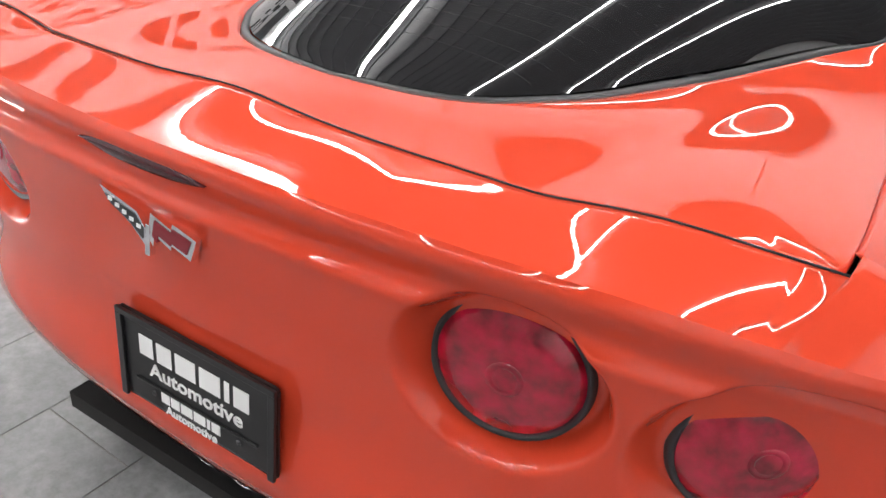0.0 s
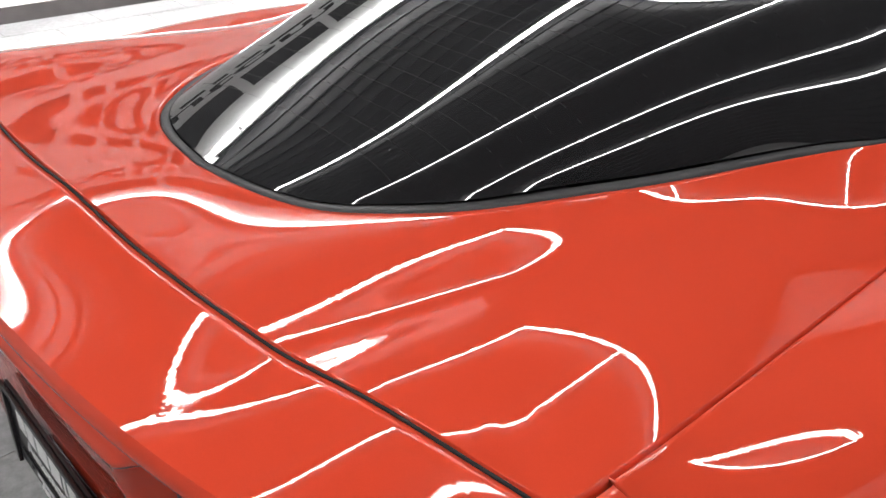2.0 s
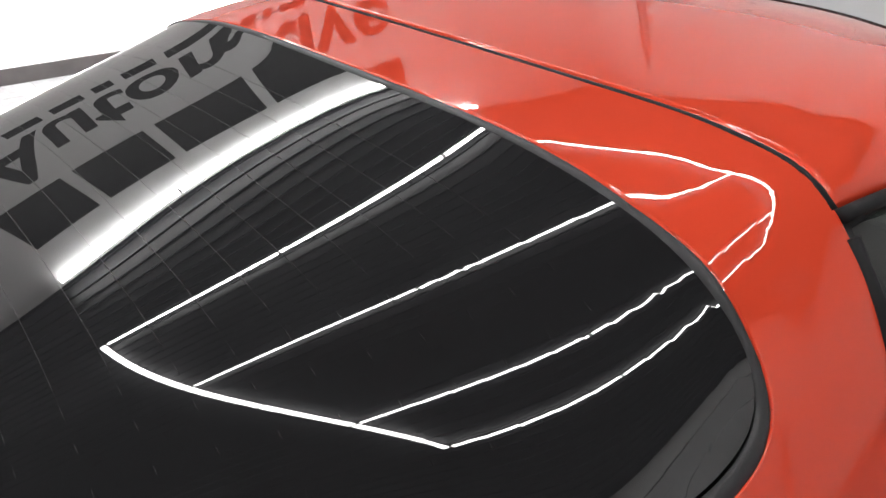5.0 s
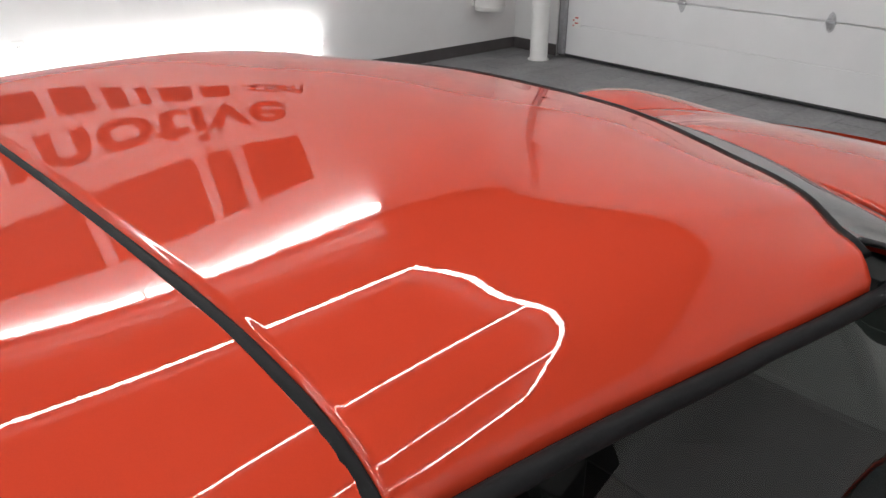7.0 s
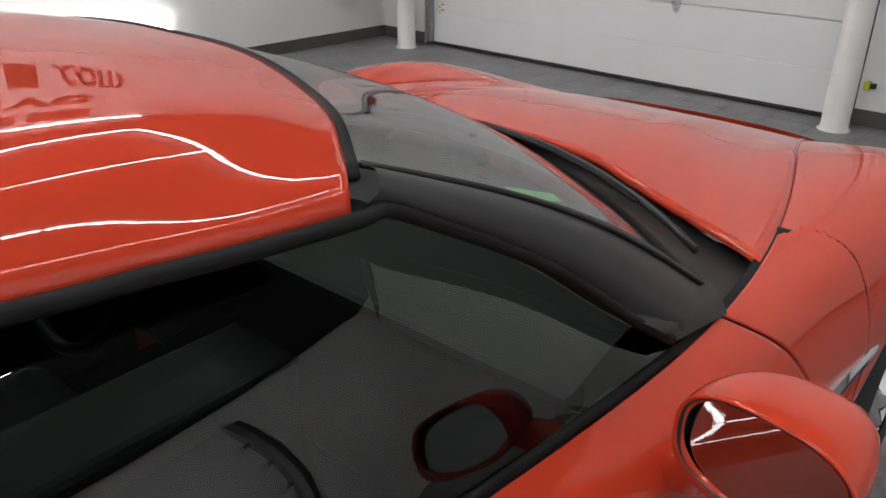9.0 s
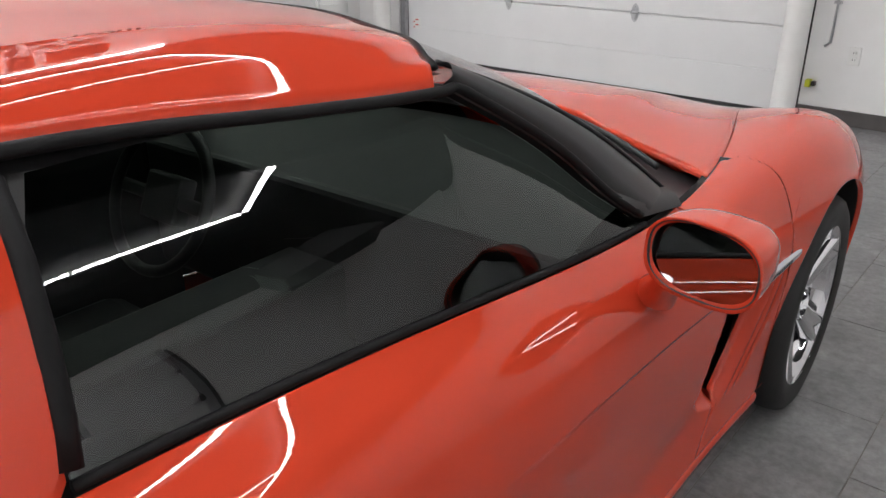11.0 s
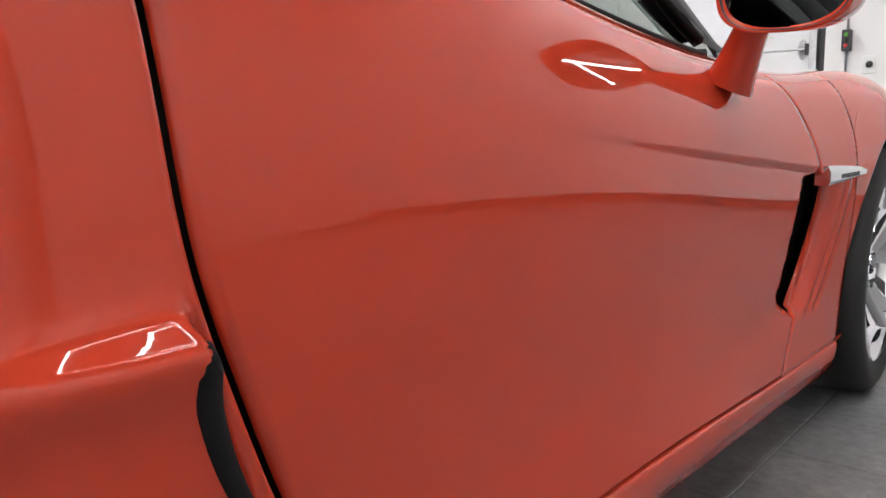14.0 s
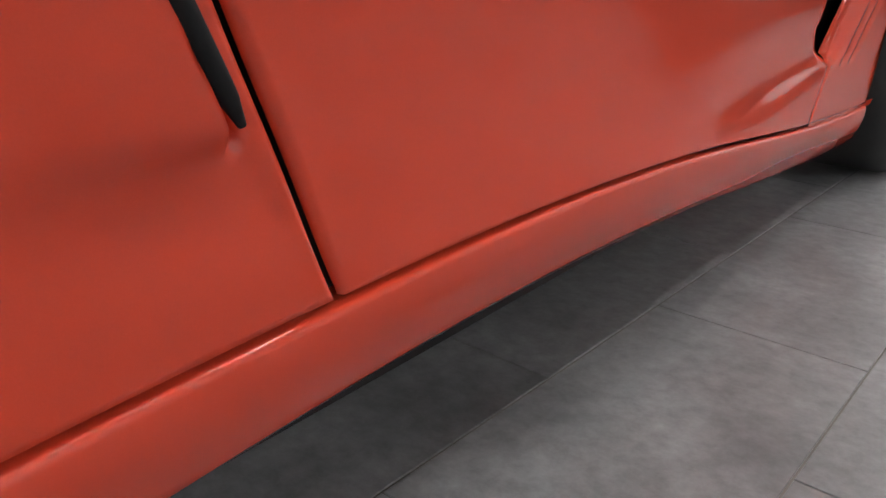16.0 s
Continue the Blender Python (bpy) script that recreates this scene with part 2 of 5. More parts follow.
# baseboards
bb = [("baseboard_west", (LEFT, LEFT + 0.012, BACK, FRONT, 0, 0.105)), ("baseboard_north", (LEFT + 0.012, GX0 - 0.1, FRONT - 0.012, FRONT, 0, 0.105)),
      ("baseboard_north_short", (GX1 + 0.1, RIGHT, FRONT - 0.012, FRONT, 0, 0.105)), ("baseboard_south", (LEFT + 0.012, RIGHT, BACK, BACK + 0.012, 0, 0.105))]
for nm, r in bb:
    room_part(nm, boxes(r, bevel=0.002), BASE, "dark grey tile baseboard along the wall", "baseboard")


# widths of the blocks of a short and a long word
SIX = [0.95, 1.0, 1.25, 1.25, 0.45, 0.95]
TEN = [1.1, 1.0, 0.7, 1.0, 1.5, 1.0, 0.7, 0.5, 1.0, 1.0]


def letter_row(parent, count, y0, width, z, height, mat, gap=0.16, tall=None, lean=0.0):
    """Plain blocks, one for each letter of a word, on the wall's face."""
    wide = SIX if count == 6 else TEN if count == 10 else [1.0] * count
    step = width / sum(wide)
    for k in range(count):
        bm = bmesh.new()
        h = height if tall is None or k in tall else height * 0.74
        w = step * (wide[k] - gap)
        ya = y0 + step * sum(wide[:k])
        vs = [(0, ya, 0), (0, ya + w, 0), (0, ya + w + lean * h, h), (0, ya + lean * h, h)]
        front = [bm.verts.new((LEFT + 0.004, b, z + c)) for a, b, c in vs]
        back = [bm.verts.new((LEFT + 0.0005, b, z + c)) for a, b, c in vs]
        bm.faces.new(front)
        for i in range(4):
            bm.faces.new((front[i], back[i], back[(i + 1) % 4], front[(i + 1) % 4]))
        bmesh.ops.recalc_face_normals(bm, faces=bm.faces)
        part("letter_block", bm, mat, parent)


def lettering(text, size, mat, parent, at, bold=0.0, lean=0.0, name="lettering", deep=0.002):
    """A word in raised letters as one flat part."""
    cu = bpy.data.curves.new(name, "FONT")
    cu.body, cu.size, cu.offset, cu.shear, cu.extrude, cu.resolution_u = text, size, bold, lean, deep, 4
    tmp = bpy.data.objects.new(name, cu)
    me = bpy.data.meshes.new_from_object(tmp)
    bpy.data.objects.remove(tmp)
    xs = [v.co.x for v in me.vertices]
    low = min(xs)
    for v in me.vertices:
        v.co.x -= low
    me.materials.clear()
    me.materials.append(mat)
    return part(name, me, None, parent, "", at), max(xs) - low


def fit_lettering(text, width, size, mat, parent, x, y, z, turn, bold=0.0, lean=0.0, deep=0.002):
    ob, w = lettering(text, size, mat, parent, Matrix(), bold, lean, deep=deep)
    ob.matrix_basis = pose(x, y, z, 90, 0, turn) @ Matrix.Diagonal((width / w, 1, 1, 1))
    return ob


sign = thing("wall_sign", "large black vinyl sign in three rows on the white wall", "wall sign", ROOM)
SY, SW = -1.85, 4.3
letter_row(sign, 6, SY, SW, 3.20, 0.52, WALL_INK, 0.14, lean=0.12)
fit_lettering("Automotive", SW * 0.93, 0.60, WALL_INK, sign, LEFT + 0.0025, SY + 0.15, 2.67, 90, 0.012)
fit_lettering("www.", 0.62, 0.30, WALL_INK, sign, LEFT + 0.0025, SY - 0.1, 2.36, 90, 0.006)
letter_row(sign, 10, SY + 0.56, SW - 1.10, 2.36, 0.19, WALL_INK, 0.25)
fit_lettering(".com", 0.62, 0.30, WALL_INK, sign, LEFT + 0.0025, SY + SW - 0.50, 2.36, 90, 0.006)


# light tubes, 1.2 m each with dark end caps
def light_row(a, b, group, radius=0.022):
    a, b = Vector(a), Vector(b)
    n = max(1, round((b - a).length / 1.22))
    for k in range(n):
        p, q = a.lerp(b, k / n), a.lerp(b, (k + 1) / n)
        d = (q - p).normalized()
        lamp = thing("light_tube", "glowing white light tube with end caps", "light tube", ROOM, group)
        part("tube", tube("tube", [p + d * 0.012, q - d * 0.012], radius, TUBE_GLOW, 12), parent=lamp)
        for e, f in ((p, p + d * 0.012), (q - d * 0.012, q)):
            part("end_cap", tube("end_cap", [e + d * 0.001, f - d * 0.001], radius * 0.9, PLASTIC, 10), parent=lamp)
        for w in (0.2, 0.8):
            c = p.lerp(q, w)
            if c.x < LEFT + 0.1:
                part("bracket", boxes((LEFT, c.x - radius + 0.002, c.y - 0.012, c.y + 0.012, c.z - 0.01, c.z + 0.01)), DARK_METAL, lamp)
            else:
                part("bracket", boxes((c.x - 0.012, c.x + 0.012, c.y - 0.012, c.y + 0.012, c.z + radius - 0.002, CEIL + 0.041)), DARK_METAL, lamp)


CX = [-2.90, -0.78, 1.33, 2.36]
CY0, CY1, CZ = -1.92, 2.26, CEIL - 0.05
for cx in CX:
    light_row((cx, CY0 + 0.03, CZ), (cx, CY1 - 0.03, CZ), "ceiling light rails")
for cy in (CY0, CY1):
    for xa, xb in zip(CX[:-1], CX[1:]):
        light_row((xa, cy, CZ), (xb, cy, CZ), "ceiling light rails")
# a second, unseen set of rails over the rear of the bay, added to light the tail
for cx in CX:
    light_row((cx, CY0 - 6.6, CZ), (cx, CY0 - 1.72, CZ), "ceiling light rails")
for cy in (CY0 - 6.63, CY0 - 1.69):
    for xa, xb in zip(CX[:-1], CX[1:]):
        light_row((xa, cy, CZ), (xb, cy, CZ), "ceiling light rails")
light_row((LEFT + 0.06, -1.85, CEIL - 0.10), (LEFT + 0.06, 3.08, CEIL - 0.10), "wall light rails", 0.03)
light_row((LEFT + 0.06, -4.63, 0.335), (LEFT + 0.06, 2.69, 0.335), "wall light rails", 0.03)


def garage_door(name, width, sections, windows, at, label):
    """Sectional door: x across, z up, its face towards -y."""
    door = tagged(new(name), label, "garage door", kind="structure")
    door.matrix_basis = at
    h = 0.61
    for k in range(sections):
        bm = bmesh.new()
        z0 = k * h
        # two shallow steps a section, as pressed steel has
        prof = [(0.0, 0.012), (0.008, 0.0), (0.295, 0.0), (0.300, 0.004), (0.305, 0.0), (0.598, 0.0), (0.606, 0.012)]
        for (za, ya), (zb, yb) in zip(prof[:-1], prof[1:]):
            v = [bm.verts.new(p) for p in ((0, ya, z0 + za), (width, ya, z0 + za), (width, yb, z0 + zb), (0, yb, z0 + zb))]
            bm.faces.new(v)
        box(bm, 0, width, 0.013, 0.05, z0 + 0.001, z0 + 0.607)
        bmesh.ops.remove_doubles(bm, verts=bm.verts, dist=0.0002)
        sec = part("door_section", bm, DOOR_WHITE, door)
        for (wk, wx) in windows:
            if wk == k:
                win = part("door_window", boxes((wx - 0.04, wx + 0.67, -0.012, -0.001, z0 + 0.085, z0 + 0.115), (wx - 0.04, wx + 0.67, -0.012, -0.001, z0 + 0.455, z0 + 0.485),
                                                (wx - 0.04, wx - 0.005, -0.012, -0.001, z0 + 0.115, z0 + 0.455), (wx + 0.635, wx + 0.67, -0.012, -0.001, z0 + 0.115, z0 + 0.455), bevel=0.003), PLASTIC, door, "white framed frosted door window")
                part("pane", boxes((wx - 0.005, wx + 0.635, -0.006, -0.002, z0 + 0.115, z0 + 0.455)), FROST, win)
                for sx in range(6):
                    for sz in (0.1, 0.47):
                        xx = wx - 0.02 + sx * 0.134
                        part("screw", boxes((xx - 0.004, xx + 0.004, -0.014, -0.0122, z0 + sz - 0.004, z0 + sz + 0.004)), STEEL, win)
    for k in range(1, sections):
        for hx in (0.05, width / 3 - 0.02, 2 * width / 3 - 0.02, width - 0.05):
            bm = bmesh.new()
            z0 = k * h
            for s in (-1, 1):
                v = [bm.verts.new(p) for p in ((hx - 0.035, -0.004, z0 + s * 0.012), (hx + 0.035, -0.004, z0 + s * 0.012), (hx + 0.022, -0.004, z0 + s * 0.055), (hx, -0.004, z0 + s * 0.075), (hx - 0.022, -0.004, z0 + s * 0.055))]
                f = bm.faces.new(v if s < 0 else v[::-1])
                bmesh.ops.solidify(bm, geom=[f], thickness=0.003)
            bmesh.ops.create_cone(bm, cap_ends=True, segments=10, radius1=0.011, radius2=0.011, depth=0.07, matrix=pose(hx, -0.010, z0, 0, 90, 0))
            bmesh.ops.create_cone(bm, cap_ends=True, segments=6, radius1=0.007, radius2=0.005, depth=0.01, matrix=pose(hx, -0.010, z0 + 0.045, 90, 0, 0))
            bmesh.ops.create_cone(bm, cap_ends=True, segments=6, radius1=0.007, radius2=0.005, depth=0.01, matrix=pose(hx, -0.010, z0 - 0.045, 90, 0, 0))
            part("hinge", bm, STEEL, door)
    part("bottom_seal", boxes((0, width, -0.004, 0.03, -0.001, 0.022), bevel=0.004), TRIM, door)
    for sx, x0 in ((-1, -0.055), (1, width + 0.005)):
        part("track", boxes((x0, x0 + 0.05, -0.05, -0.046, 0.02, 3.75), (x0, x0 + 0.004, -0.05, 0.0, 0.02, 3.75), (x0 + 0.046, x0 + 0.05, -0.05, 0.0, 0.02, 3.75)), STEEL, door)
        for k in range(1, sections):
            xr = x0 + 0.025
            part("roller_bracket", boxes((xr - 0.02 - sx * 0.04, xr + 0.02 - sx * 0.04, -0.03, -0.004, k * h - 0.04, k * h + 0.04), (xr - 0.05, xr + 0.05, -0.03, -0.02, k * h - 0.006, k * h + 0.006)), DARK_METAL, door)
    part("jamb", boxes((-0.16, -0.06, -0.004, 0.16, 0, 3.66), bevel=0.002), DARK_METAL, door, "dark grey steel jamb")
    part("jamb", boxes((width + 0.06, width + 0.16, -0.004, 0.16, 0, 3.66), bevel=0.002), DARK_METAL, door, "dark grey steel jamb")
    return door


gd = garage_door("garage_door_1", GX1 - GX0, 6, [(2, 2.74), (2, 1.5), (2, 0.3)], ROOM @ pose(GX0, FRONT + 0.02, 0.012), "closed white sectional garage door with steel hinges")
lab = part("warning_label", boxes((0.06, 0.16, -0.0015, -0.0002, 0.27, 0.38)), PLASTIC, gd, "small white warning label with red print")
for k in range(4):
    part("print_bar", boxes((0.066 + 0.025 * (k % 2), 0.085 + 0.045 * (k % 2), -0.0024, -0.0016, 0.285 + 0.024 * k, 0.297 + 0.024 * k)), RED_INK, lab)
garage_door("garage_door_2", RY1 - RY0 - 0.24, 6, [(2, 0.6), (2, 1.9), (2, 3.2)], ROOM @ pose(RIGHT + 0.02, RY1 - 0.12, 0.012, 0, 0, -90), "closed white sectional garage door in the side wall")


def bollard(x, y, name="bollard"):
    prof = [(0.0, 1.085), (0.03, 1.083), (0.055, 1.073), (0.075, 1.05), (0.082, 1.02), (0.083, 0.5), (0.083, 0.02), (0.088, 0.012), (0.088, 0.0)]
    b = thing(name, "white round bollard beside the garage door", "bollard", ROOM @ pose(x, y, 0), "bollards at the door")
    part("post", lathe("post", prof, PLASTIC, steps=40), parent=b)
    part("base_ring", lathe("base_ring", [(0.084, 0.0), (0.1, 0.0), (0.1, 0.006), (0.084, 0.008)], PLASTIC, steps=40), parent=b)


bollard(-4.12, 4.745)
bollard(-0.31, 4.79)


# small wall things
def plate_on_wall(name, label, cat, x, z, w, h, face, socket=True):
    th = thing(name, label, cat, face)
    part("cover", boxes((x - w / 2, x + w / 2, -0.008, -0.0005, z - h / 2, z + h / 2), bevel=0.003), PLASTIC, th)
    if socket:
        for dz in (-0.022, 0.022):
            ou = part("socket", boxes((x - 0.017, x + 0.017, -0.010, -0.0081, z + dz - 0.014, z + dz + 0.014), bevel=0.002), PLASTIC, th)
            for dx in (-0.007, 0.007):
                part("slot", boxes((x + dx - 0.0015, x + dx + 0.0015, -0.0112, -0.0101, z + dz - 0.005, z + dz + 0.006)), DARK_METAL, ou)
    return th


NW = ROOM @ pose(0, FRONT, 0)
WW = ROOM @ pose(LEFT, 0, 0, 0, 0, 90)
plate_on_wall("wall_outlet", "white double wall socket", "socket", 0.035, 0.47, 0.075, 0.12, NW)
sw = plate_on_wall("round_outlet", "white wall plate with a round dark socket", "socket", 0.016, 1.105, 0.085, 0.12, NW, False)
part("round_socket", lathe("round_socket", [(0.0, 0.0), (0.018, 0.0), (0.02, 0.004), (0.022, 0.004), (0.022, -0.001)], DARK_METAL, "Y", 24), parent=sw, at=pose(0.016, -0.014, 1.105))
rm = thing("wall_remote", "white remote control in its wall holder", "remote control", NW)
part("holder", boxes((0.105, 0.165, -0.016, -0.0005, 1.23, 1.33), bevel=0.003), PLASTIC, rm)
rc = part("remote", boxes((0.111, 0.159, -0.030, -0.0165, 1.25, 1.40), bevel=0.004), PLASTIC, rm)
part("display", boxes((0.117, 0.153, -0.0315, -0.0303, 1.355, 1.385)), DARK_METAL, rc)
for k in range(6):
    part("button", boxes((0.119 + 0.013 * (k % 3), 0.127 + 0.013 * (k % 3), -0.0325, -0.0303, 1.30 + 0.02 * (k // 3), 1.31 + 0.02 * (k // 3))), STEEL, rc)
cs = thing("door_control", "black push button box with red and green buttons on a conduit", "push button", NW)
cb = part("box", boxes((-0.155, -0.10, -0.055, -0.0005, 1.20, 1.34), bevel=0.004), TRIM, cs)
for k, m in enumerate((GREEN, TRIM, RED_INK)):
    part("button", lathe("button", [(0, 0.0), (0.011, 0.0), (0.013, 0.006), (0.013, 0.012)], m, "Y", 16), parent=cb, at=pose(-0.1275, -0.066, 1.235 + 0.036 * (2 - k)))
part("conduit", tube("conduit", [(-0.1275, -0.02, 1.199), (-0.1275, -0.02, 0.55), (-0.16, -0.02, 0.52)], 0.009, STEEL, 10), parent=cs)
part("conduit", tube("conduit", [(-0.1275, -0.02, 1.341), (-0.1275, -0.02, CEIL - 0.02)], 0.009, STEEL, 10), parent=cs)
for zz in (0.8, 1.9, 2.6):
    part("strap", boxes((-0.15, -0.105, -0.031, -0.0005, zz, zz + 0.018), bevel=0.002), STEEL, cs)
pe = thing("door_sensor", "small yellow and black door sensor at the jamb", "sensor", NW)
part("body", boxes((-0.235, -0.20, -0.06, -0.0055, 0.24, 0.29), bevel=0.004), YELLOW, pe)
part("lens", boxes((-0.198, -0.17, -0.05, -0.0055, 0.25, 0.28), bevel=0.003), TRIM, pe)
plate_on_wall("wall_outlet", "white double wall socket on the side wall", "socket", 0.47, 0.53, 0.075, 0.12, WW)
pt = thing("paper_dispenser", "white round-fronted paper dispenser on the wall", "dispenser", WW)
part("body", lathe("body", [(0.0, 0.0), (0.13, 0.0), (0.14, 0.01), (0.14, 0.16), (0.13, 0.17), (0, 0.17)], PLASTIC, steps=40), parent=pt, at=pose(4.5, -0.15, 0.42))
part("bracket", boxes((4.40, 4.60, -0.03, -0.0005, 0.45, 0.75), bevel=0.004), PLASTIC, pt)
for kk in range(2):
    part("rim", lathe("rim", [(0.139, 0.0), (0.145, 0.0), (0.145, 0.008), (0.139, 0.008)], PLASTIC, steps=40), parent=pt, at=pose(4.5, -0.15, 0.46 + 0.06 * kk))

# ceiling hung heater
ht = thing("unit_heater", "dark ceiling-hung unit heater with louvres and hanging rods", "heater", ROOM @ pose(3.7, 3.0, CEIL - 0.95, 0, 0, 35))
part("casing", boxes((-0.35, 0.35, -0.3, 0.3, 0.0, 0.55), bevel=0.015), DARK_METAL, ht)
for k in range(7):
    part("louvre", boxes((-0.31, 0.31, -0.345, -0.302, 0.05 + k * 0.068, 0.062 + k * 0.068), bevel=0.002), STEEL, ht)
for sx in (-0.3, 0.3):
    for sy in (-0.22, 0.22):
        part("rod", tube("rod", [(sx, sy, 0.551), (sx, sy, 0.95)], 0.006, STEEL, 8), parent=ht)

# ---------------------------------------------------------------- the car: curves of its body (x right, y ahead)
def fair(xs, ys, degree):
    """A smooth polynomial that runs close by the given points."""
    mid, half = (xs[0] + xs[-1]) / 2, (xs[-1] - xs[0]) / 2
    c = np.polynomial.chebyshev.chebfit((np.array(xs) - mid) / half, ys, degree)
    return lambda x: np.polynomial.chebyshev.chebval((np.asarray(x, float) - mid) / half, c)


ST = [-2.05, -1.7, -1.34, -0.95, -0.70, -0.3, 0.2, 0.6, 0.95, 1.35, 1.8, 2.2]
BX = [fair(ST, r, 8) for r in (
    [0.78, 0.88, 0.935, 0.925, 0.890, 0.884, 0.882, 0.874, 0.885, 0.930, 0.88, 0.60],
    [0.83, 0.930, 0.962, 0.937, 0.899, 0.871, 0.869, 0.868, 0.890, 0.945, 0.90, 0.64],
    [0.85, 0.945, 0.966, 0.945, 0.908, 0.884, 0.882, 0.884, 0.906, 0.950, 0.90, 0.64],
    [0.83, 0.920, 0.945, 0.925, 0.900, 0.876, 0.870, 0.870, 0.885, 0.925, 0.87, 0.60],
    [0.77, 0.850, 0.875, 0.872, 0.858, 0.832, 0.825, 0.832, 0.830, 0.820, 0.77, 0.55],
    [0.69, 0.722, 0.730, 0.738, 0.752, 0.760, 0.762, 0.772, 0.715, 0.620, 0.50, 0.36])]
BZ = [fair(ST, r, 8) for r in (
    [0.40, 0.30, 0.30, 0.302, 0.303, 0.296, 0.272, 0.236, 0.22, 0.25, 0.25, 0.28],
    [0.52, 0.46, 0.46, 0.455, 0.455, 0.44, 0.42, 0.39, 0.38, 0.44, 0.42, 0.42],
    [0.66, 0.64, 0.64, 0.635, 0.63, 0.62, 0.61, 0.595, 0.59, 0.60, 0.56, 0.52],
    [0.82, 0.82, 0.83, 0.82, 0.80, 0.77, 0.74, 0.725, 0.72, 0.74, 0.68, 0.60],
    [0.935, 0.94, 0.945, 0.935, 0.912, 0.868, 0.82, 0.805, 0.815, 0.855, 0.78, 0.65],
    [1.003, 0.992, 0.964, 0.949, 0.954, 0.912, 0.855, 0.838, 0.835, 0.835, 0.765, 0.66])]
U = np.linspace(0, 1, 6)
BEND = np.zeros((6, 6))
for k in range(6):
    row = np.zeros(6)
    row[k] = 1
    mat6, rhs = np.eye(6), np.zeros(6)
    for i in range(1, 5):
        mat6[i, i - 1:i + 2] = 1, 4, 1
        rhs[i] = 6 * (row[i + 1] - 2 * row[i] + row[i - 1])
    BEND[:, k] = np.linalg.solve(mat6, rhs)


def sweep(ctrl, s):
    """Natural cubic curve through six evenly spaced values (6 rows), at shares s from 0 to 1."""
    ctrl, s = np.asarray(ctrl, float), np.asarray(s, float)
    m = np.tensordot(BEND, ctrl, 1)
    shape = np.broadcast_shapes(ctrl.shape[1:], s.shape)
    pad = (6,) + (1,) * (len(shape) - ctrl.ndim + 1) + ctrl.shape[1:]
    ctrl, m, s = [np.broadcast_to(q.reshape(pad), (6,) + shape) for q in (ctrl, m)] + [np.broadcast_to(s, shape)]
    i = np.clip((s * 5).astype(int), 0, 4)
    d = s * 5 - i
    e = 1 - d
    take = lambda q, k: np.take_along_axis(q, k[None], 0)[0]
    return take(m, i) * (e ** 3 - e) / 6 + take(m, i + 1) * (d ** 3 - d) / 6 + take(ctrl, i) * e + take(ctrl, i + 1) * d


def side_at(y, s):
    """The body side's section at y: x and z at shares s from sill to upper edge."""
    y = np.asarray(y, float)
    return sweep(np.array([f(y) for f in BX]), s), sweep(np.array([f(y) for f in BZ]), s)


def share_of(y, z):
    y, z = np.broadcast_arrays(np.asarray(y, float), np.asarray(z, float))
    c = np.array([f(y) for f in BZ])
    lo, hi = np.zeros(y.shape), np.ones(y.shape)
    for _ in range(26):
        mid = (lo + hi) / 2
        up = sweep(c, mid) < z
        lo, hi = np.where(up, mid, lo), np.where(up, hi, mid)
    return (lo + hi) / 2


def side_x(y, z):
    return sweep(np.array([f(np.asarray(y, float) + 0 * np.asarray(z, float)) for f in BX]), share_of(y, z))


UST = [-2.06, -1.9, -1.7, -1.5, -1.25, -1.0, -0.80, -0.63, -0.4, -0.05, 0.2]
GX = [fair(UST, r, 6) for r in (
    [0.69, 0.712, 0.722, 0.728, 0.732, 0.737, 0.745, 0.755, 0.760, 0.762, 0.765],
    [0.50, 0.48, 0.46, 0.510, 0.620, 0.668, 0.690, 0.702, 0.706, 0.712, 0.715],
    [0.34, 0.33, 0.320, 0.400, 0.520, 0.575, 0.595, 0.602, 0.610, 0.625, 0.635],
    [0.22, 0.22, 0.220, 0.280, 0.370, 0.420, 0.445, 0.455, 0.465, 0.475, 0.480],
    [0.11, 0.11, 0.110, 0.140, 0.187, 0.210, 0.222, 0.227, 0.232, 0.237, 0.240],
    [0, 0, 0, 0, 0, 0, 0, 0, 0, 0, 0])]
GZ_ = [fair(UST, r, 6) for r in (
    [0.988, 0.988, 0.984, 0.975, 0.965, 0.957, 0.955, 0.955, 0.925, 0.878, 0.855],
    [0.993, 0.997, 0.994, 0.992, 0.992, 1.035, 1.060, 1.060, 1.050, 1.020, 1.000],
    [0.995, 1.000, 1.007, 1.020, 1.060, 1.135, 1.183, 1.192, 1.196, 1.186, 1.165],
    [0.996, 1.002, 1.026, 1.060, 1.133, 1.198, 1.230, 1.238, 1.239, 1.224, 1.197],
    [0.997, 1.003, 1.034, 1.077, 1.156, 1.215, 1.240, 1.247, 1.248, 1.234, 1.207],
    [0.997, 1.003, 1.036, 1.081, 1.160, 1.219, 1.243, 1.250, 1.251, 1.237, 1.210])]
GX[0], GZ_[0] = BX[5], BZ[5]


def base_z(x, y):
    """Height of the smooth upper body (deck, hatch, roof) over x, y."""
    x, y = np.broadcast_arrays(np.abs(np.asarray(x, float)), np.asarray(y, float))
    cx, cz = np.array([f(y) for f in GX]), np.array([f(y) for f in GZ_])
    lo, hi = np.zeros(y.shape), np.ones(y.shape)
    for _ in range(26):
        mid = (lo + hi) / 2
        out = sweep(cx, mid) > x
        lo, hi = np.where(out, mid, lo), np.where(out, hi, mid)
    z = sweep(cz, (lo + hi) / 2)
    return z if z.ndim else float(z)


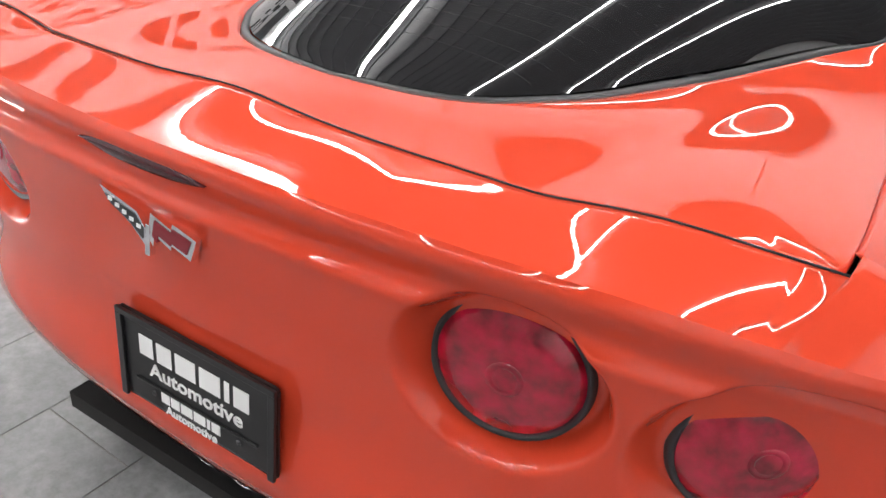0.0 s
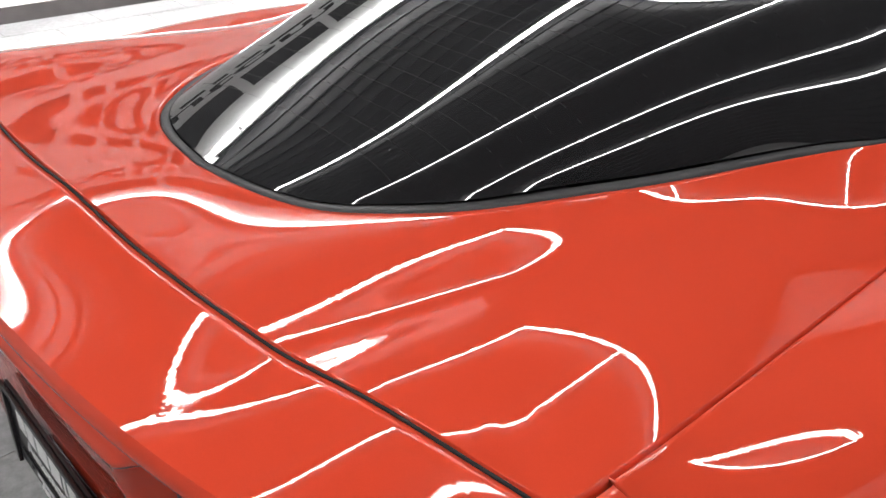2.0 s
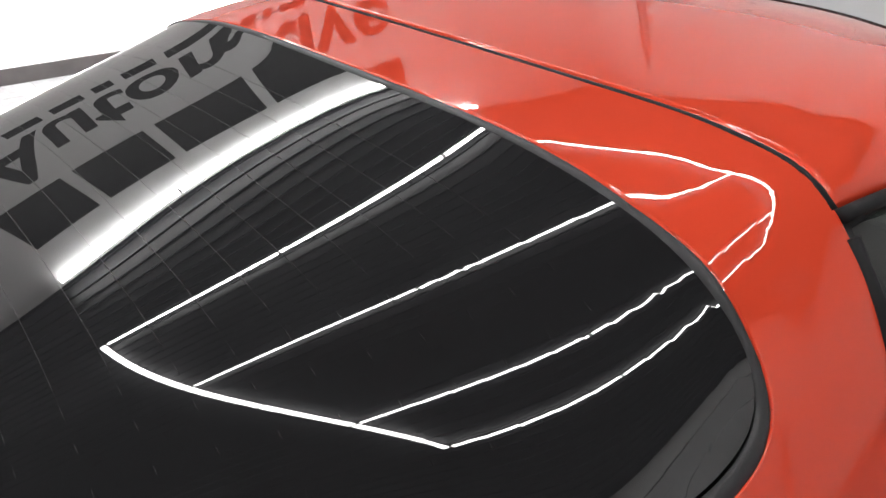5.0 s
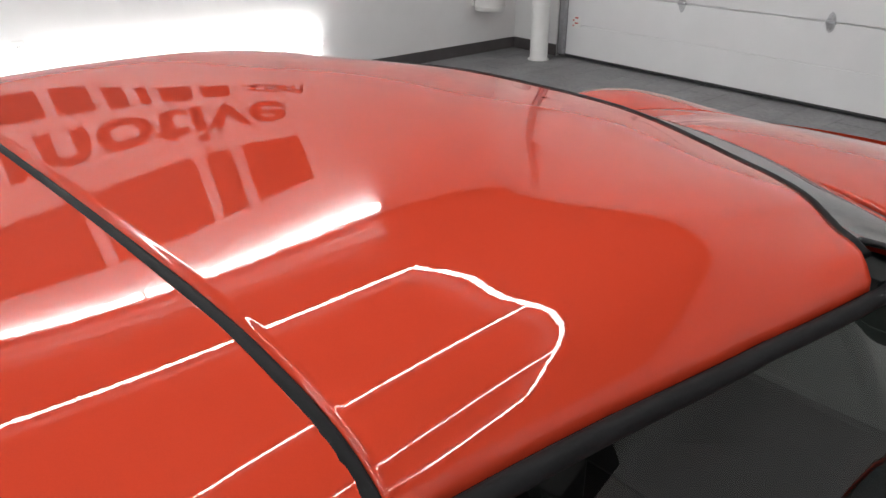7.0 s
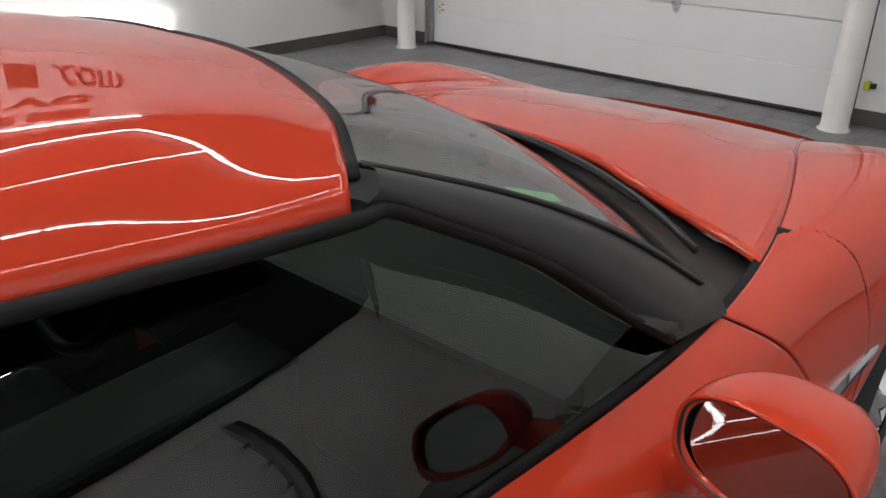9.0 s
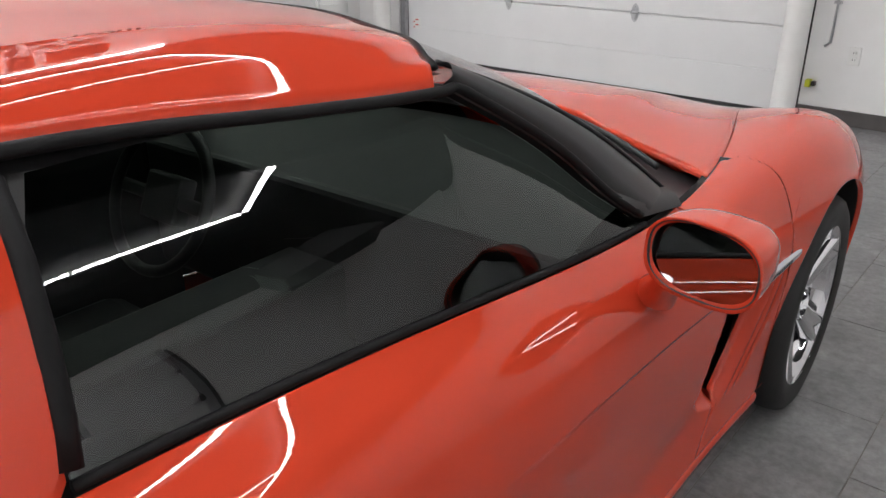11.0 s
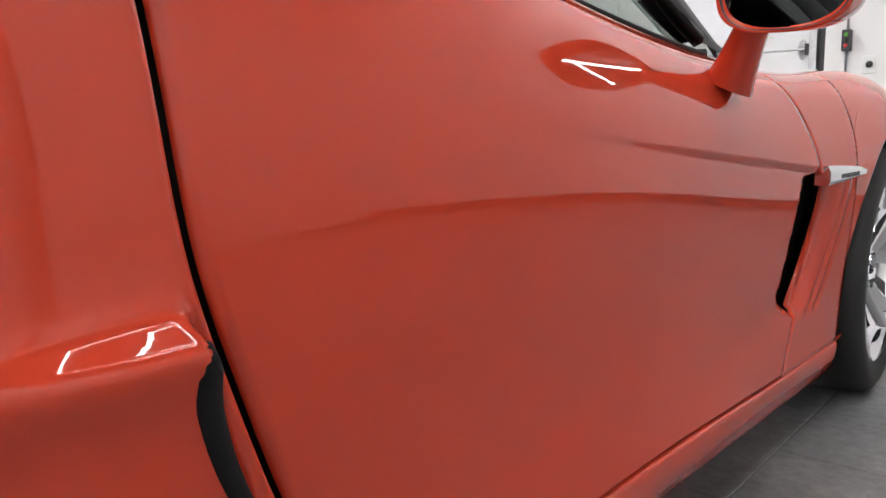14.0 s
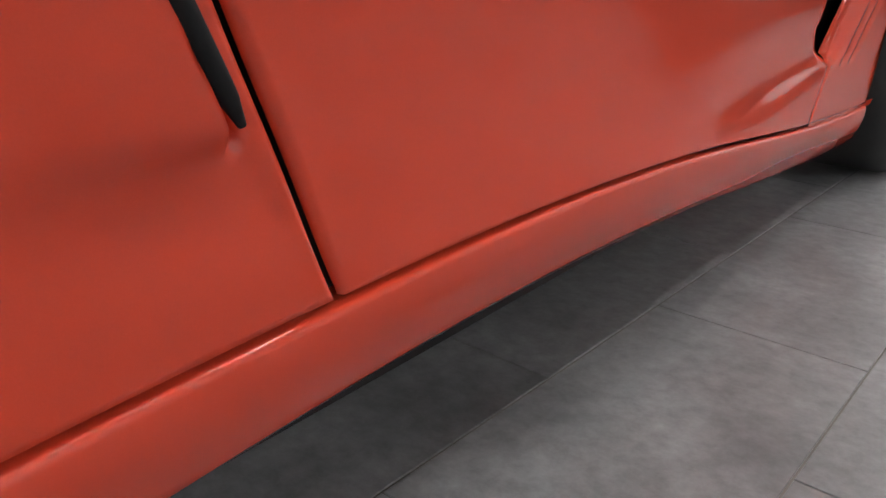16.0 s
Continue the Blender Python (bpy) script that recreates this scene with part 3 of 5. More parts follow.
def poly(c, powers, u, v):
    z = 0.0
    for a, (i, j) in zip(c, powers):
        z = z + a * u ** i * v ** j
    return z


def bend(d, w):
    """A soft fold: level before d = 0, slope one after it."""
    return w * np.log1p(np.exp(np.clip(d / w, -40, 40)))


# the crown of the roof: powers of (x squared, y), with a soft fold along each side
ROOF_P = [(i, j) for i in range(5) for j in range(6) if i + j * 0.8 <= 4.9]
ROOF_C = [1.26570, 0.00885, -0.04499, -0.02972, 0.00761, 0.00997, -0.01025, 0.01067, 0.05381, -0.00751, -0.04645, -0.04750, -0.22126, -0.19888, 0.00446, 0.22153, 0.42140, 0.18939, -0.26836, -0.22487]


def crown_z(x, y):
    y = np.clip(y, -0.86, 0.2)
    fold = np.abs(x) - (0.2689 * y * y + 0.3569 * y + 0.5993)
    return poly(ROOF_C, ROOF_P, (x / 0.62) ** 2, (y + 0.33) / 0.5) + (0.1342 + 0.0003 * (y + 0.33)) * bend(fold, 0.0109)


def upper_z(x, y):
    """The upper body with the fitted crown of the roof on it."""
    x, y = np.broadcast_arrays(np.abs(np.asarray(x, float)), np.asarray(y, float))
    k = (1 - smooth(0.555, 0.625, x)) * smooth(-0.92, -0.84, y)
    z = crown_z(np.minimum(x, 0.64), y) * k + base_z(x, y) * (1 - k)
    return z if z.ndim else float(z)


def flipped(pts):
    q = pts.copy()
    q[..., 0] *= -1
    return q


def orient(me, ref):
    """Turns the faces away from a point inside."""
    s = sum((p.center - Vector(ref)).dot(p.normal) * p.area for p in me.polygons)
    if s < 0:
        me.flip_normals()
    return me


INSIDE = (0, 0, 0.55)
car = thing("sports_car", "glossy orange-red two-door sports coupe parked on the tile floor", "car")


def panel(name, pts, mat, label="", both=True, parent=None, ref=INSIDE):
    out = []
    for side in ((1, -1) if both else (1,)):
        q = pts if side > 0 else flipped(pts)
        out.append(part(name, orient(grid(name, q, mat), (ref[0] * side, ref[1], ref[2])), parent=parent or car, label=label))
    return out


# ---- panels of the side, with rolled edges into the gaps
RSEAM = cubic([0.25, 0.306, 0.40, 0.48, 0.58, 0.65, 0.72, 0.80, 0.925, 0.97], [-0.567, -0.593, -0.632, -0.670, -0.712, -0.735, -0.745, -0.752, -0.735, -0.697])
FSOFT = cubic([0.20, 0.234, 0.34, 0.42, 0.50, 0.60, 0.66, 0.71, 0.765, 0.80, 0.85], [0.570, 0.603, 0.698, 0.722, 0.735, 0.742, 0.728, 0.694, 0.650, 0.612, 0.545])
VENT = cubic([0.28, 0.339, 0.42, 0.514, 0.60, 0.66], [0.660, 0.712, 0.771, 0.819, 0.850, 0.862])
RECESS = lerp([0.324, 0.36, 0.398, 0.507, 0.616], [0.690, 0.600, 0.569, 0.606, 0.652])


def side_panel(edge_a, edge_b, rows, cols, gap=0.0028, low=None, high=1.0, dent=None, roll=0.014, roll_low=True):
    """Points of a side panel between two upright seams (functions of z)."""
    ss = np.linspace(0, high, rows)
    out = np.zeros((rows, cols + 2, 3))
    ya, yb = np.full(rows, -0.6), np.full(rows, 0.6)
    for _ in range(8):
        ya, yb = edge_a(side_at(ya, ss)[1]), edge_b(side_at(yb, ss)[1])
    f = np.linspace(0, 1, cols)[None]
    y = (ya + gap)[:, None] * (1 - f) + (yb - gap)[:, None] * f
    sl = np.broadcast_to(ss[:, None], y.shape)
    if low is not None:
        lw = low(y)
        sl = lw + (high - lw) * (sl / high)
    x, z = side_at(y, sl)
    if dent:
        x = x - dent(y, z)
    out[:, 1:-1] = np.stack([x, y, z], -1)
    out[:, 0] = out[:, 1] + (-roll, -0.0012, 0)
    out[:, -1] = out[:, -2] + (-roll, 0.0012, 0)
    top = out[-1] + np.array((-0.004, 0, -roll))
    out = np.concatenate([out, top[None]])
    if roll_low:
        lowrow = out[0] + np.array((-roll, 0, -0.0015))
        out = np.concatenate([lowrow[None], out])
    return out


def soft_box(y, z, y0, y1, z0, z1, e):
    return smooth(y0 - e, y0 + e, y) * (1 - smooth(y1 - e, y1 + e, y)) * smooth(z0 - e, z0 + e, z) * (1 - smooth(z1 - e, z1 + e, z))


# door, with the lower scallop ahead and a rolled sill edge
def door_dent(y, z):
    scallop = 0.006 * np.exp(-((z - 0.345 - 0.08 * (y - 0.4)) / 0.05) ** 2) * smooth(-0.2, 0.6, y)
    into = smooth(0.322, 0.350, z) * (1 - smooth(0.610, 0.626, z))
    d = y - RECESS(z)
    vent = into * (0.010 * smooth(0.0, 0.012, d) + 0.034 * np.clip(d / 0.11, 0, 1.2) ** 1.3)
    zc = 0.716 - 0.086 * (y + 0.2)
    crease = 0.0075 * smooth(-0.45, 0.55, y) * (1 - smooth(zc - 0.013, zc + 0.001, z)) * smooth(0.30, zc + 0.05, z)
    return scallop + crease + np.where(d > 0, vent, 0)


doors = panel("door", side_panel(RSEAM, FSOFT, 240, 130, gap=0.0055, dent=door_dent, roll=0.006), PAINT, "orange-red door with a body-colour mirror")

# rear quarter with the handle pocket, the brake scoop and the wheel arch
ARC_R, ARC_F = (-1.343, 0.342, 0.372), (1.355, 0.338, 0.372)


def arch_low(arc, a, b):
    yc, zc, r = arc

    def low(y):
        d = np.maximum(r * r - (y - yc) ** 2, 0)
        return np.where(d > 0, np.clip(share_of(y, zc + np.sqrt(d)), 0, 0.85), 0.0)
    return low


def quarter_dent(y, z):
    pocket = 0.066 * soft_box(y - 0.15 * (0.926 - z), z, -0.824, -0.55, 0.806, 0.920, 0.006)
    pocket = pocket * (0.40 + 0.60 * smooth(-0.82, -0.765, y))
    # scoop: a shelf ahead of the wheel that leads into the slot behind the door
    slot = lerp([0.42, 0.464, 0.531, 0.594, 0.625], [-0.672, -0.696, -0.723, -0.741, -0.744])(z)
    inside = smooth(0.404, 0.432, z) * (1 - smooth(0.616, 0.628, z))
    scoop = inside * (0.030 * smooth(slot - 0.004, slot + 0.004, y) * (1 - smooth(slot + 0.007, slot + 0.013, y)) - 0.016 * smooth(slot - 0.16, slot - 0.004, y) * (1 - smooth(slot - 0.004, slot + 0.010, y)))
    shelf = -0.012 * np.exp(-((z - 0.612) / 0.022) ** 2) * smooth(-1.02, -0.80, y) * (1 - smooth(slot - 0.004, slot + 0.008, y))
    under = 0.005 * np.exp(-((z - 0.385) / 0.03) ** 2) * smooth(-1.0, -0.72, y)
    calm = 1 - smooth(-0.026, -0.006, y - RSEAM(np.clip(z, 0.25, 0.97)))
    return pocket + (scoop + shelf + under) * calm


REND = lambda z: -1.86 + 0 * np.asarray(z)
panel("rear_quarter_panel", side_panel(REND, RSEAM, 150, 300, gap=0.0045, low=arch_low(ARC_R, 0, 0), dent=quarter_dent, roll=0.007), PAINT, "orange-red rear quarter panel with a brake scoop")


# front fender from the vent to the nose, with the wheel arch
def fender_dent(y, z):
    groove = np.zeros_like(y)
    v = VENT(np.clip(z, 0.3, 0.66))
    inside = smooth(0.318, 0.350, z) * (1 - smooth(0.606, 0.618, z))
    for off, depth, wide in ((0.0, 0.022, 0.05), (0.058, 0.021, 0.036), (0.106, 0.016, 0.032)):
        d = y - v - off
        groove = groove + inside * depth * (1 - smooth(0.0, wide, d)) * smooth(-0.003, 0.001, d) * (0.35 + 0.65 * (1 - smooth(0.0, wide, d)))
    return groove


def fender_rear(z):
    z = np.asarray(z, float)
    inside = smooth(0.330, 0.345, z) * (1 - smooth(0.612, 0.622, z))
    return FSOFT(z) * (1 - inside) + VENT(np.clip(z, 0.3, 0.66)) * inside


NOSE = lambda z: 2.16 + 0 * np.asarray(z)
panel("front_fender", side_panel(fender_rear, NOSE, 130, 200, low=arch_low(ARC_F, 0, 0), dent=fender_dent), PAINT, "orange-red front fender with a slanted side vent")

# vent: black slot behind the door's edge
zz = np.linspace(0.326, 0.624, 40)
slot_ = np.zeros((40, 3, 3))
for i, z in enumerate(zz):
    ya, yb = float(FSOFT(z)) - 0.05, float(VENT(z)) + 0.06
    for j, f in enumerate((0, 0.5, 1)):
        y = ya + (yb - ya) * f
        slot_[i, j] = float(side_x(y, z)) - 0.068, y, z
panel("vent_slot", slot_, GAP, "black vent slot")
for zt in (0.326, 0.624):
    lid = np.zeros((2, 12, 3))
    for j, f in enumerate(np.linspace(0, 1, 12)):
        y = float(FSOFT(zt)) - 0.004 + (float(VENT(zt)) + 0.05 - float(FSOFT(zt))) * f
        lid[0, j] = float(side_x(y, zt)) - 0.002, y, zt
        lid[1, j] = float(side_x(y, zt)) - 0.07, y, zt
    panel("vent_lid", lid, PAINT)

# chrome badge over the vent
for side in (1, -1):
    bm = bmesh.new()
    ya, yb = 0.752, 1.045
    ring = []
    for f in np.linspace(0, 1, 16):
        y = ya + (yb - ya) * f
        h = 0.020 * (1 - 0.55 * f ** 1.5)
        zc = 0.617 - 0.004 * f
        xo = float(side_x(y, 0.615)) + 0.013 * (1 - f) ** 0.6 + 0.002
        xi = xo - 0.03
        ring.append([bm.verts.new((side * a, y, b)) for a, b in ((xi, zc - h), (xo - 0.005, zc - h), (xo, zc - h * 0.6), (xo, zc + h * 0.4), (xo - 0.006, zc + h), (xi, zc + h))])
    for a, b in zip(ring[:-1], ring[1:]):
        for k in range(6):
            bm.faces.new((a[k], a[(k + 1) % 6], b[(k + 1) % 6], b[k]))
    bm.faces.new(ring[0])
    bm.faces.new(ring[-1][::-1])
    bmesh.ops.recalc_face_normals(bm, faces=bm.faces)
    bd = part("fender_badge", bm, CHROME, car, "chrome fender badge with dark print")
    for k in range(9):
        y = 0.835 + k * 0.016
        x = side * (float(side_x(y, 0.615)) + 0.013 * (1 - (y - ya) / (yb - ya)) ** 0.6 + 0.0026)
        part("print_bar", boxes((min(x, x - side * 0.002), max(x, x - side * 0.002), y, y + 0.011, 0.607, 0.616)), GAP, bd)

# sill
sy = np.linspace(-0.95, 0.98, 120)
sill = np.zeros((14, 120, 3))
for j, y in enumerate(sy):
    x0, z0 = float(BX[0](y)), float(BZ[0](y))
    prof = [(-0.016, -0.006), (-0.001, -0.0065), (0.002, -0.0085), (0.003, -0.013), (0.003, -0.024), (0.001, -0.038), (-0.004, -0.055), (-0.011, -0.072), (-0.017, -0.084), (-0.024, -0.091), (-0.04, -0.097), (-0.09, -0.10), (-0.14, -0.10), (-0.2, -0.10)]
    for i, (dx, dz) in enumerate(prof):
        sill[i, j] = x0 + dx, y, z0 + dz
panel("sill", sill, PAINT, "orange-red rocker sill", ref=(0, 0, 0.4))
# fender lower tail behind the front wheel continues the sill
tail = np.zeros((8, 30, 3))
for j, y in enumerate(np.linspace(0.60, 1.02, 30)):
    x0, z0 = float(side_at(y, 0)[0]), float(side_at(y, 0)[1])
    for i, f in enumerate(np.linspace(0, 1, 8)):
        tail[i, j] = x0 - 0.05 * f ** 2, y, z0 + 0.004 - 0.085 * f * (1 - 0.35 * (y - 0.6) / 0.42)
panel("fender_tail", tail, PAINT)

# dark inner shell behind the gaps
sh = np.zeros((40, 60, 3))
for j, y in enumerate(np.linspace(-0.93, 0.96, 60)):
    x, z = side_at(y, np.linspace(0, 1, 40))
    sh[:, j] = np.stack([x - 0.016, np.full(40, y), z], 1)
sh[..., 0] -= 0.08 * soft_box(sh[..., 1], sh[..., 2], -0.85, -0.60, 0.78, 0.95, 0.02) + 0.075 * soft_box(sh[..., 1], sh[..., 2], 0.60, 0.99, 0.29, 0.66, 0.02) + 0.03 * soft_box(sh[..., 1], sh[..., 2], -0.80, -0.6, 0.40, 0.64, 0.02)
panel("inner_shell", sh, GAP)
for pan in ((-0.80, 0.80, -1.0, 1.0, 0.15, 0.19), (-0.55, 0.55, -1.98, -0.99, 0.2, 0.24), (-0.55, 0.55, 0.99, 2.1, 0.17, 0.21)):
    part("floor_pan", boxes(pan), GAP, car)
part("bulkhead", boxes((-0.62, 0.62, -1.02, -0.98, 0.19, 0.90)), CABIN, car)
part("firewall", boxes((-0.70, 0.70, 0.86, 0.90, 0.19, 0.80)), CABIN, car)

# ---- rear upper body round the hatch glass
HALF_GLASS = [(0, -1.812), (0.09, -1.801), (0.165, -1.782), (0.215, -1.756), (0.255, -1.718), (0.295, -1.670), (0.335, -1.607), (0.378, -1.518), (0.437, -1.400), (0.495, -1.280),
              (0.548, -1.180), (0.600, -1.100), (0.637, -1.042), (0.659, -0.970), (0.667, -0.890), (0.652, -0.840), (0.60, -0.826), (0.50, -0.820), (0.40, -0.812), (0.30, -0.806), (0, -0.803)]
CEN = (0.0, -1.35)


def closed(half):
    return half + [(-x, y) for x, y in half[::-1] if x > 0]


def ray_radius(poly, th):
    """Distance from CEN to a closed outline in direction th."""
    dx, dy = math.cos(th), math.sin(th)
    best = 0
    for (ax, ay), (bx, by) in zip(poly, poly[1:] + poly[:1]):
        ex, ey = bx - ax, by - ay
        den = dx * ey - dy * ex
        if abs(den) < 1e-9:
            continue
        r = ((ax - CEN[0]) * ey - (ay - CEN[1]) * ex) / den
        w = ((ax - CEN[0]) * dy - (ay - CEN[1]) * dx) / den
        if r > 0 and -1e-6 <= w <= 1 + 1e-6:
            best = max(best, r)
    return best


def smooth_outline(half, n=160):
    """A rounded version of a half outline."""
    p = np.array(half)
    d = np.concatenate([[0], np.cumsum(np.hypot(*np.diff(p, axis=0).T))])
    fx, fy = cubic(d, p[:, 0]), cubic(d, p[:, 1])
    u = np.linspace(0, d[-1], n)
    return [(max(0.0, float(a)), float(b)) for a, b in zip(fx(u), fy(u))]


glass_line = closed(smooth_outline(HALF_GLASS))
WIN_R = [(0.744, -0.688), (0.70, -0.668), (0.650, -0.652), (0.600, -0.640)]
outer_half = [(0, -1.990), (0.3, -1.977), (0.5, -1.954), (0.64, -1.931), (float(BX[5](-1.917)) - 0.006, -1.917)]
outer_half += [(float(GX[0](y)) - 0.001, y) for y in np.linspace(-1.89, -0.70, 40)] + WIN_R + [(0.50, -0.636), (0.40, -0.630), (0.2, -0.625), (0, -0.623)]
outer_line = closed([(max(0.0, x - 0.0025) if x > 0 else 0, y + (0.0025 if y < -1.90 else 0)) for x, y in outer_half])
ths = sorted({math.atan2(y - CEN[1], x - CEN[0]) for x, y in outer_line} | set(np.linspace(-math.pi, math.pi, 721)[:-1]))
nth = len(ths)
rg = [ray_radius(glass_line, t) for t in ths]
ro = [ray_radius(outer_line, t) for t in ths]


EDGE = cubic([-1.9, -1.8, -1.7, -1.6, -1.5, -1.4, -1.3, -1.2, -1.1, -1.0, -0.9], [1.014, 1.013, 1.013, 1.013, 1.014, 1.017, 1.023, 1.031, 1.042, 1.055, 1.065])
LEAN = cubic([-2.05, -1.85, -1.7, -1.55, -1.45, -1.35, -1.25, -1.1, -0.9], [0.035, 0.055, 0.072, 0.085, 0.10, 0.135, 0.24, 0.5, 0.8])
HALF_W = cubic([-1.9, -1.8, -1.7, -1.6, -1.5, -1.4, -1.3, -1.2, -1.1, -1.0, -0.9, -0.8], [0.235, 0.245, 0.275, 0.339, 0.387, 0.437, 0.486, 0.537, 0.600, 0.652, 0.668, 0.672])
tha = np.array(ths)


def on_ray(r):
    return CEN[0] + np.asarray(r) * np.cos(tha), CEN[1] + np.asarray(r) * np.sin(tha)


def rim_height(r):
    """Height of the hatch glass's rim: flat on the deck behind, on the hoop ahead."""
    x, y = on_ray(r)
    m = smooth(-1.06, -0.90, y)
    return EDGE(np.clip(y, -1.9, -0.9)) * (1 - m) + upper_z(x, y) * m


# the hatch glass: powers of (x squared, y)
GLASS_P = [(i, j) for i in range(5) for j in range(7) if i + j * 0.7 <= 5.2]
GLASS_C = [1.13636, 0.12293, -0.01576, -0.01190, 0.00753, 0.00334, -0.00250, -0.02749, -0.02096, -0.00419, -0.02118, 0.03589, 0.07487, -0.05254, 0.19533, 0.09917, -0.32778, 0.01969, -0.00575, -1.44755, 1.98824, -0.83368, 0.35598, 0.76804, -0.92305]
# the deck beside and behind it, with a soft fold that runs on from the roof's
DECK_P = [(i, j) for i in range(6) for j in range(6) if i + j <= 5]
DECK_C = [1.01265, -0.00216, 0.00205, 0.01998, 0.01405, -0.00036, -0.01780, 0.01210, 0.05618, 0.05109, 0.00309, -0.05980, -0.12471, -0.15343, -0.06152, 0.02444, 0.12563, 0.08939, -0.03568, -0.03602, -0.00527]


def dome_z(x, y):
    return poly(GLASS_C, GLASS_P, (x / 0.66) ** 2, (y + 1.31) / 0.5)


def deck_z(x, y):
    y = np.minimum(y, -0.9)
    fold = np.sqrt(x * x + 0.0001) - (0.19175 * y + 0.79655)
    return poly(DECK_C, DECK_P, (np.sqrt(x * x + 0.01) - 0.45) / 0.3, (y + 1.55) / 0.4) + (0.2014 + 0.0049 * (y + 1.55)) * bend(fold, 0.0115)


def deck_rim(x, y):
    """The nearly flat deck beside and behind the hatch glass."""
    return BZ[5](y) + LEAN(np.clip(y, -2.05, -0.9)) * (np.sqrt(BX[5](y) ** 2 + 0.02) - np.sqrt(x * x + 0.02))


RIM = rim_height(rg)
ox, oy = on_ray(ro)
mo = smooth(-1.06, -0.90, oy)
OUT = deck_rim(ox, oy) * (1 - mo) + upper_z(ox, oy) * mo
tail = (1 - smooth(-1.93, -1.90, oy + 0.03 * (np.abs(ox) > 0.66))) * (1 - smooth(0.45, 0.71, np.abs(ox)))
OUT = deck_z(ox, oy) * tail + OUT * (1 - tail)
RIM_STEP = RIM - dome_z(*on_ray(rg))
turn_ = np.exp(-(((tha[:, None] - tha[None] + math.pi) % (2 * math.pi) - math.pi) / 0.10) ** 2)
RIM_STEP = turn_ @ RIM_STEP / turn_.sum(1)
def ring_mesh(name, fracs, mat, rin, rout, lift=0.0, drop_in=0.0, drop_out=0.0, close=False):
    """A ring round the hatch; inside the rim the glass dome, outside the flat deck."""
    faces, n = [], len(fracs)
    th, f = tha[:, None], np.array(fracs)[None]
    r = np.array(rin)[:, None] * (1 - f) + np.array(rout)[:, None] * f
    x, y = CEN[0] + r * np.cos(th), CEN[1] + r * np.sin(th)
    inner, outer = np.array(rg)[:, None], np.array(ro)[:, None]
    dome = dome_z(x, y) + RIM_STEP[:, None] * np.clip(r / inner, 0, 1) ** 18
    g = np.clip((r - inner) / (outer - inner), 0, 1)
    rx, ry = on_ray(rg)
    deck = deck_z(x, y) + (RIM - deck_z(rx, ry))[:, None] * (1 - g) ** 8 + (OUT - deck_z(ox, oy))[:, None] * g ** 9
    m = smooth(-1.06, -0.90, y)
    z = np.where(r <= inner, dome, deck * (1 - m) + upper_z(x, y) * m) + lift
    z[:, 0] -= drop_in
    z[:, -1] -= drop_out
    pts = np.stack([x, y, z], -1).reshape(-1, 3)
    for k in range(nth):
        b = ((k + 1) % nth) * n
        for i in range(n - 1):
            faces.append((k * n + i, k * n + i + 1, b + i + 1, b + i))
    return mesh_from(name, pts, faces, mat)


part("rear_body", orient(ring_mesh("rear_body", [0, 0.012] + list(np.linspace(0.04, 0.97, 46)) + [0.984, 0.991, 0.996, 1.0], PAINT, [r + 0.009 for r in rg], ro, 0, 0.01, 0.012), (0, -1.2, 0.5)), parent=car, label="orange-red hatch frame, rear hoop and sail panels")
part("hatch_seal", orient(ring_mesh("hatch_seal", [0, 0.15, 0.5, 0.85, 1], TRIM, [r - 0.005 for r in rg], [r + 0.0095 for r in rg], 0.0016, 0.005, 0.005), (0, -1.2, 0.5)), parent=car, label="black rubber hatch glass seal")
hatch_glass = part("hatch_glass", orient(ring_mesh("hatch_glass", list(np.linspace(0, 1, 64)), BLACK_GLOSS, [0.0] * nth, [r - 0.006 for r in rg], 0.001), (0, -1.2, 0.5)), parent=car, label="dark tinted curved hatch glass")
part("under_deck", orient(ring_mesh("under_deck", [0.3, 0.7, 1.0], GAP, rg, [r + 0.004 for r in ro], -0.034), (0, -1.2, 0.5)), parent=car)


def glass_z(x, y):
    th, r = math.atan2(y - CEN[1], x - CEN[0]), math.hypot(x - CEN[0], y - CEN[1])
    f = min(1.0, r / float(np.interp(th, tha, rg)))
    return float(dome_z(x, y)) + float(np.interp(th, tha, RIM_STEP)) * f ** 18


# heating wires and the printed border of the hatch glass
for y in np.arange(-1.66, -0.90, 0.042):
    w = float(HALF_W(y)) * 0.86
    wire = [(u * w, float(y) - 0.02 * u * u, glass_z(u * w, float(y) - 0.02 * u * u) + 0.0011) for u in np.linspace(-1, 1, 25)]
    part("heating_wire", tube("heating_wire", wire, 0.00028, WIRE, 4), parent=hatch_glass)

# ---- roof panel
def roof_front(x):
    return 0.17 - 0.235 * (abs(x) / 0.642) ** 2.4


def roof_back(x):
    return -0.617 - 0.020 * (abs(x) / 0.6) ** 3


def roof_half(y):
    return float(np.interp(y, [-0.65, -0.45, -0.25, -0.06, 0.2], [0.588, 0.602, 0.618, 0.640, 0.645]))


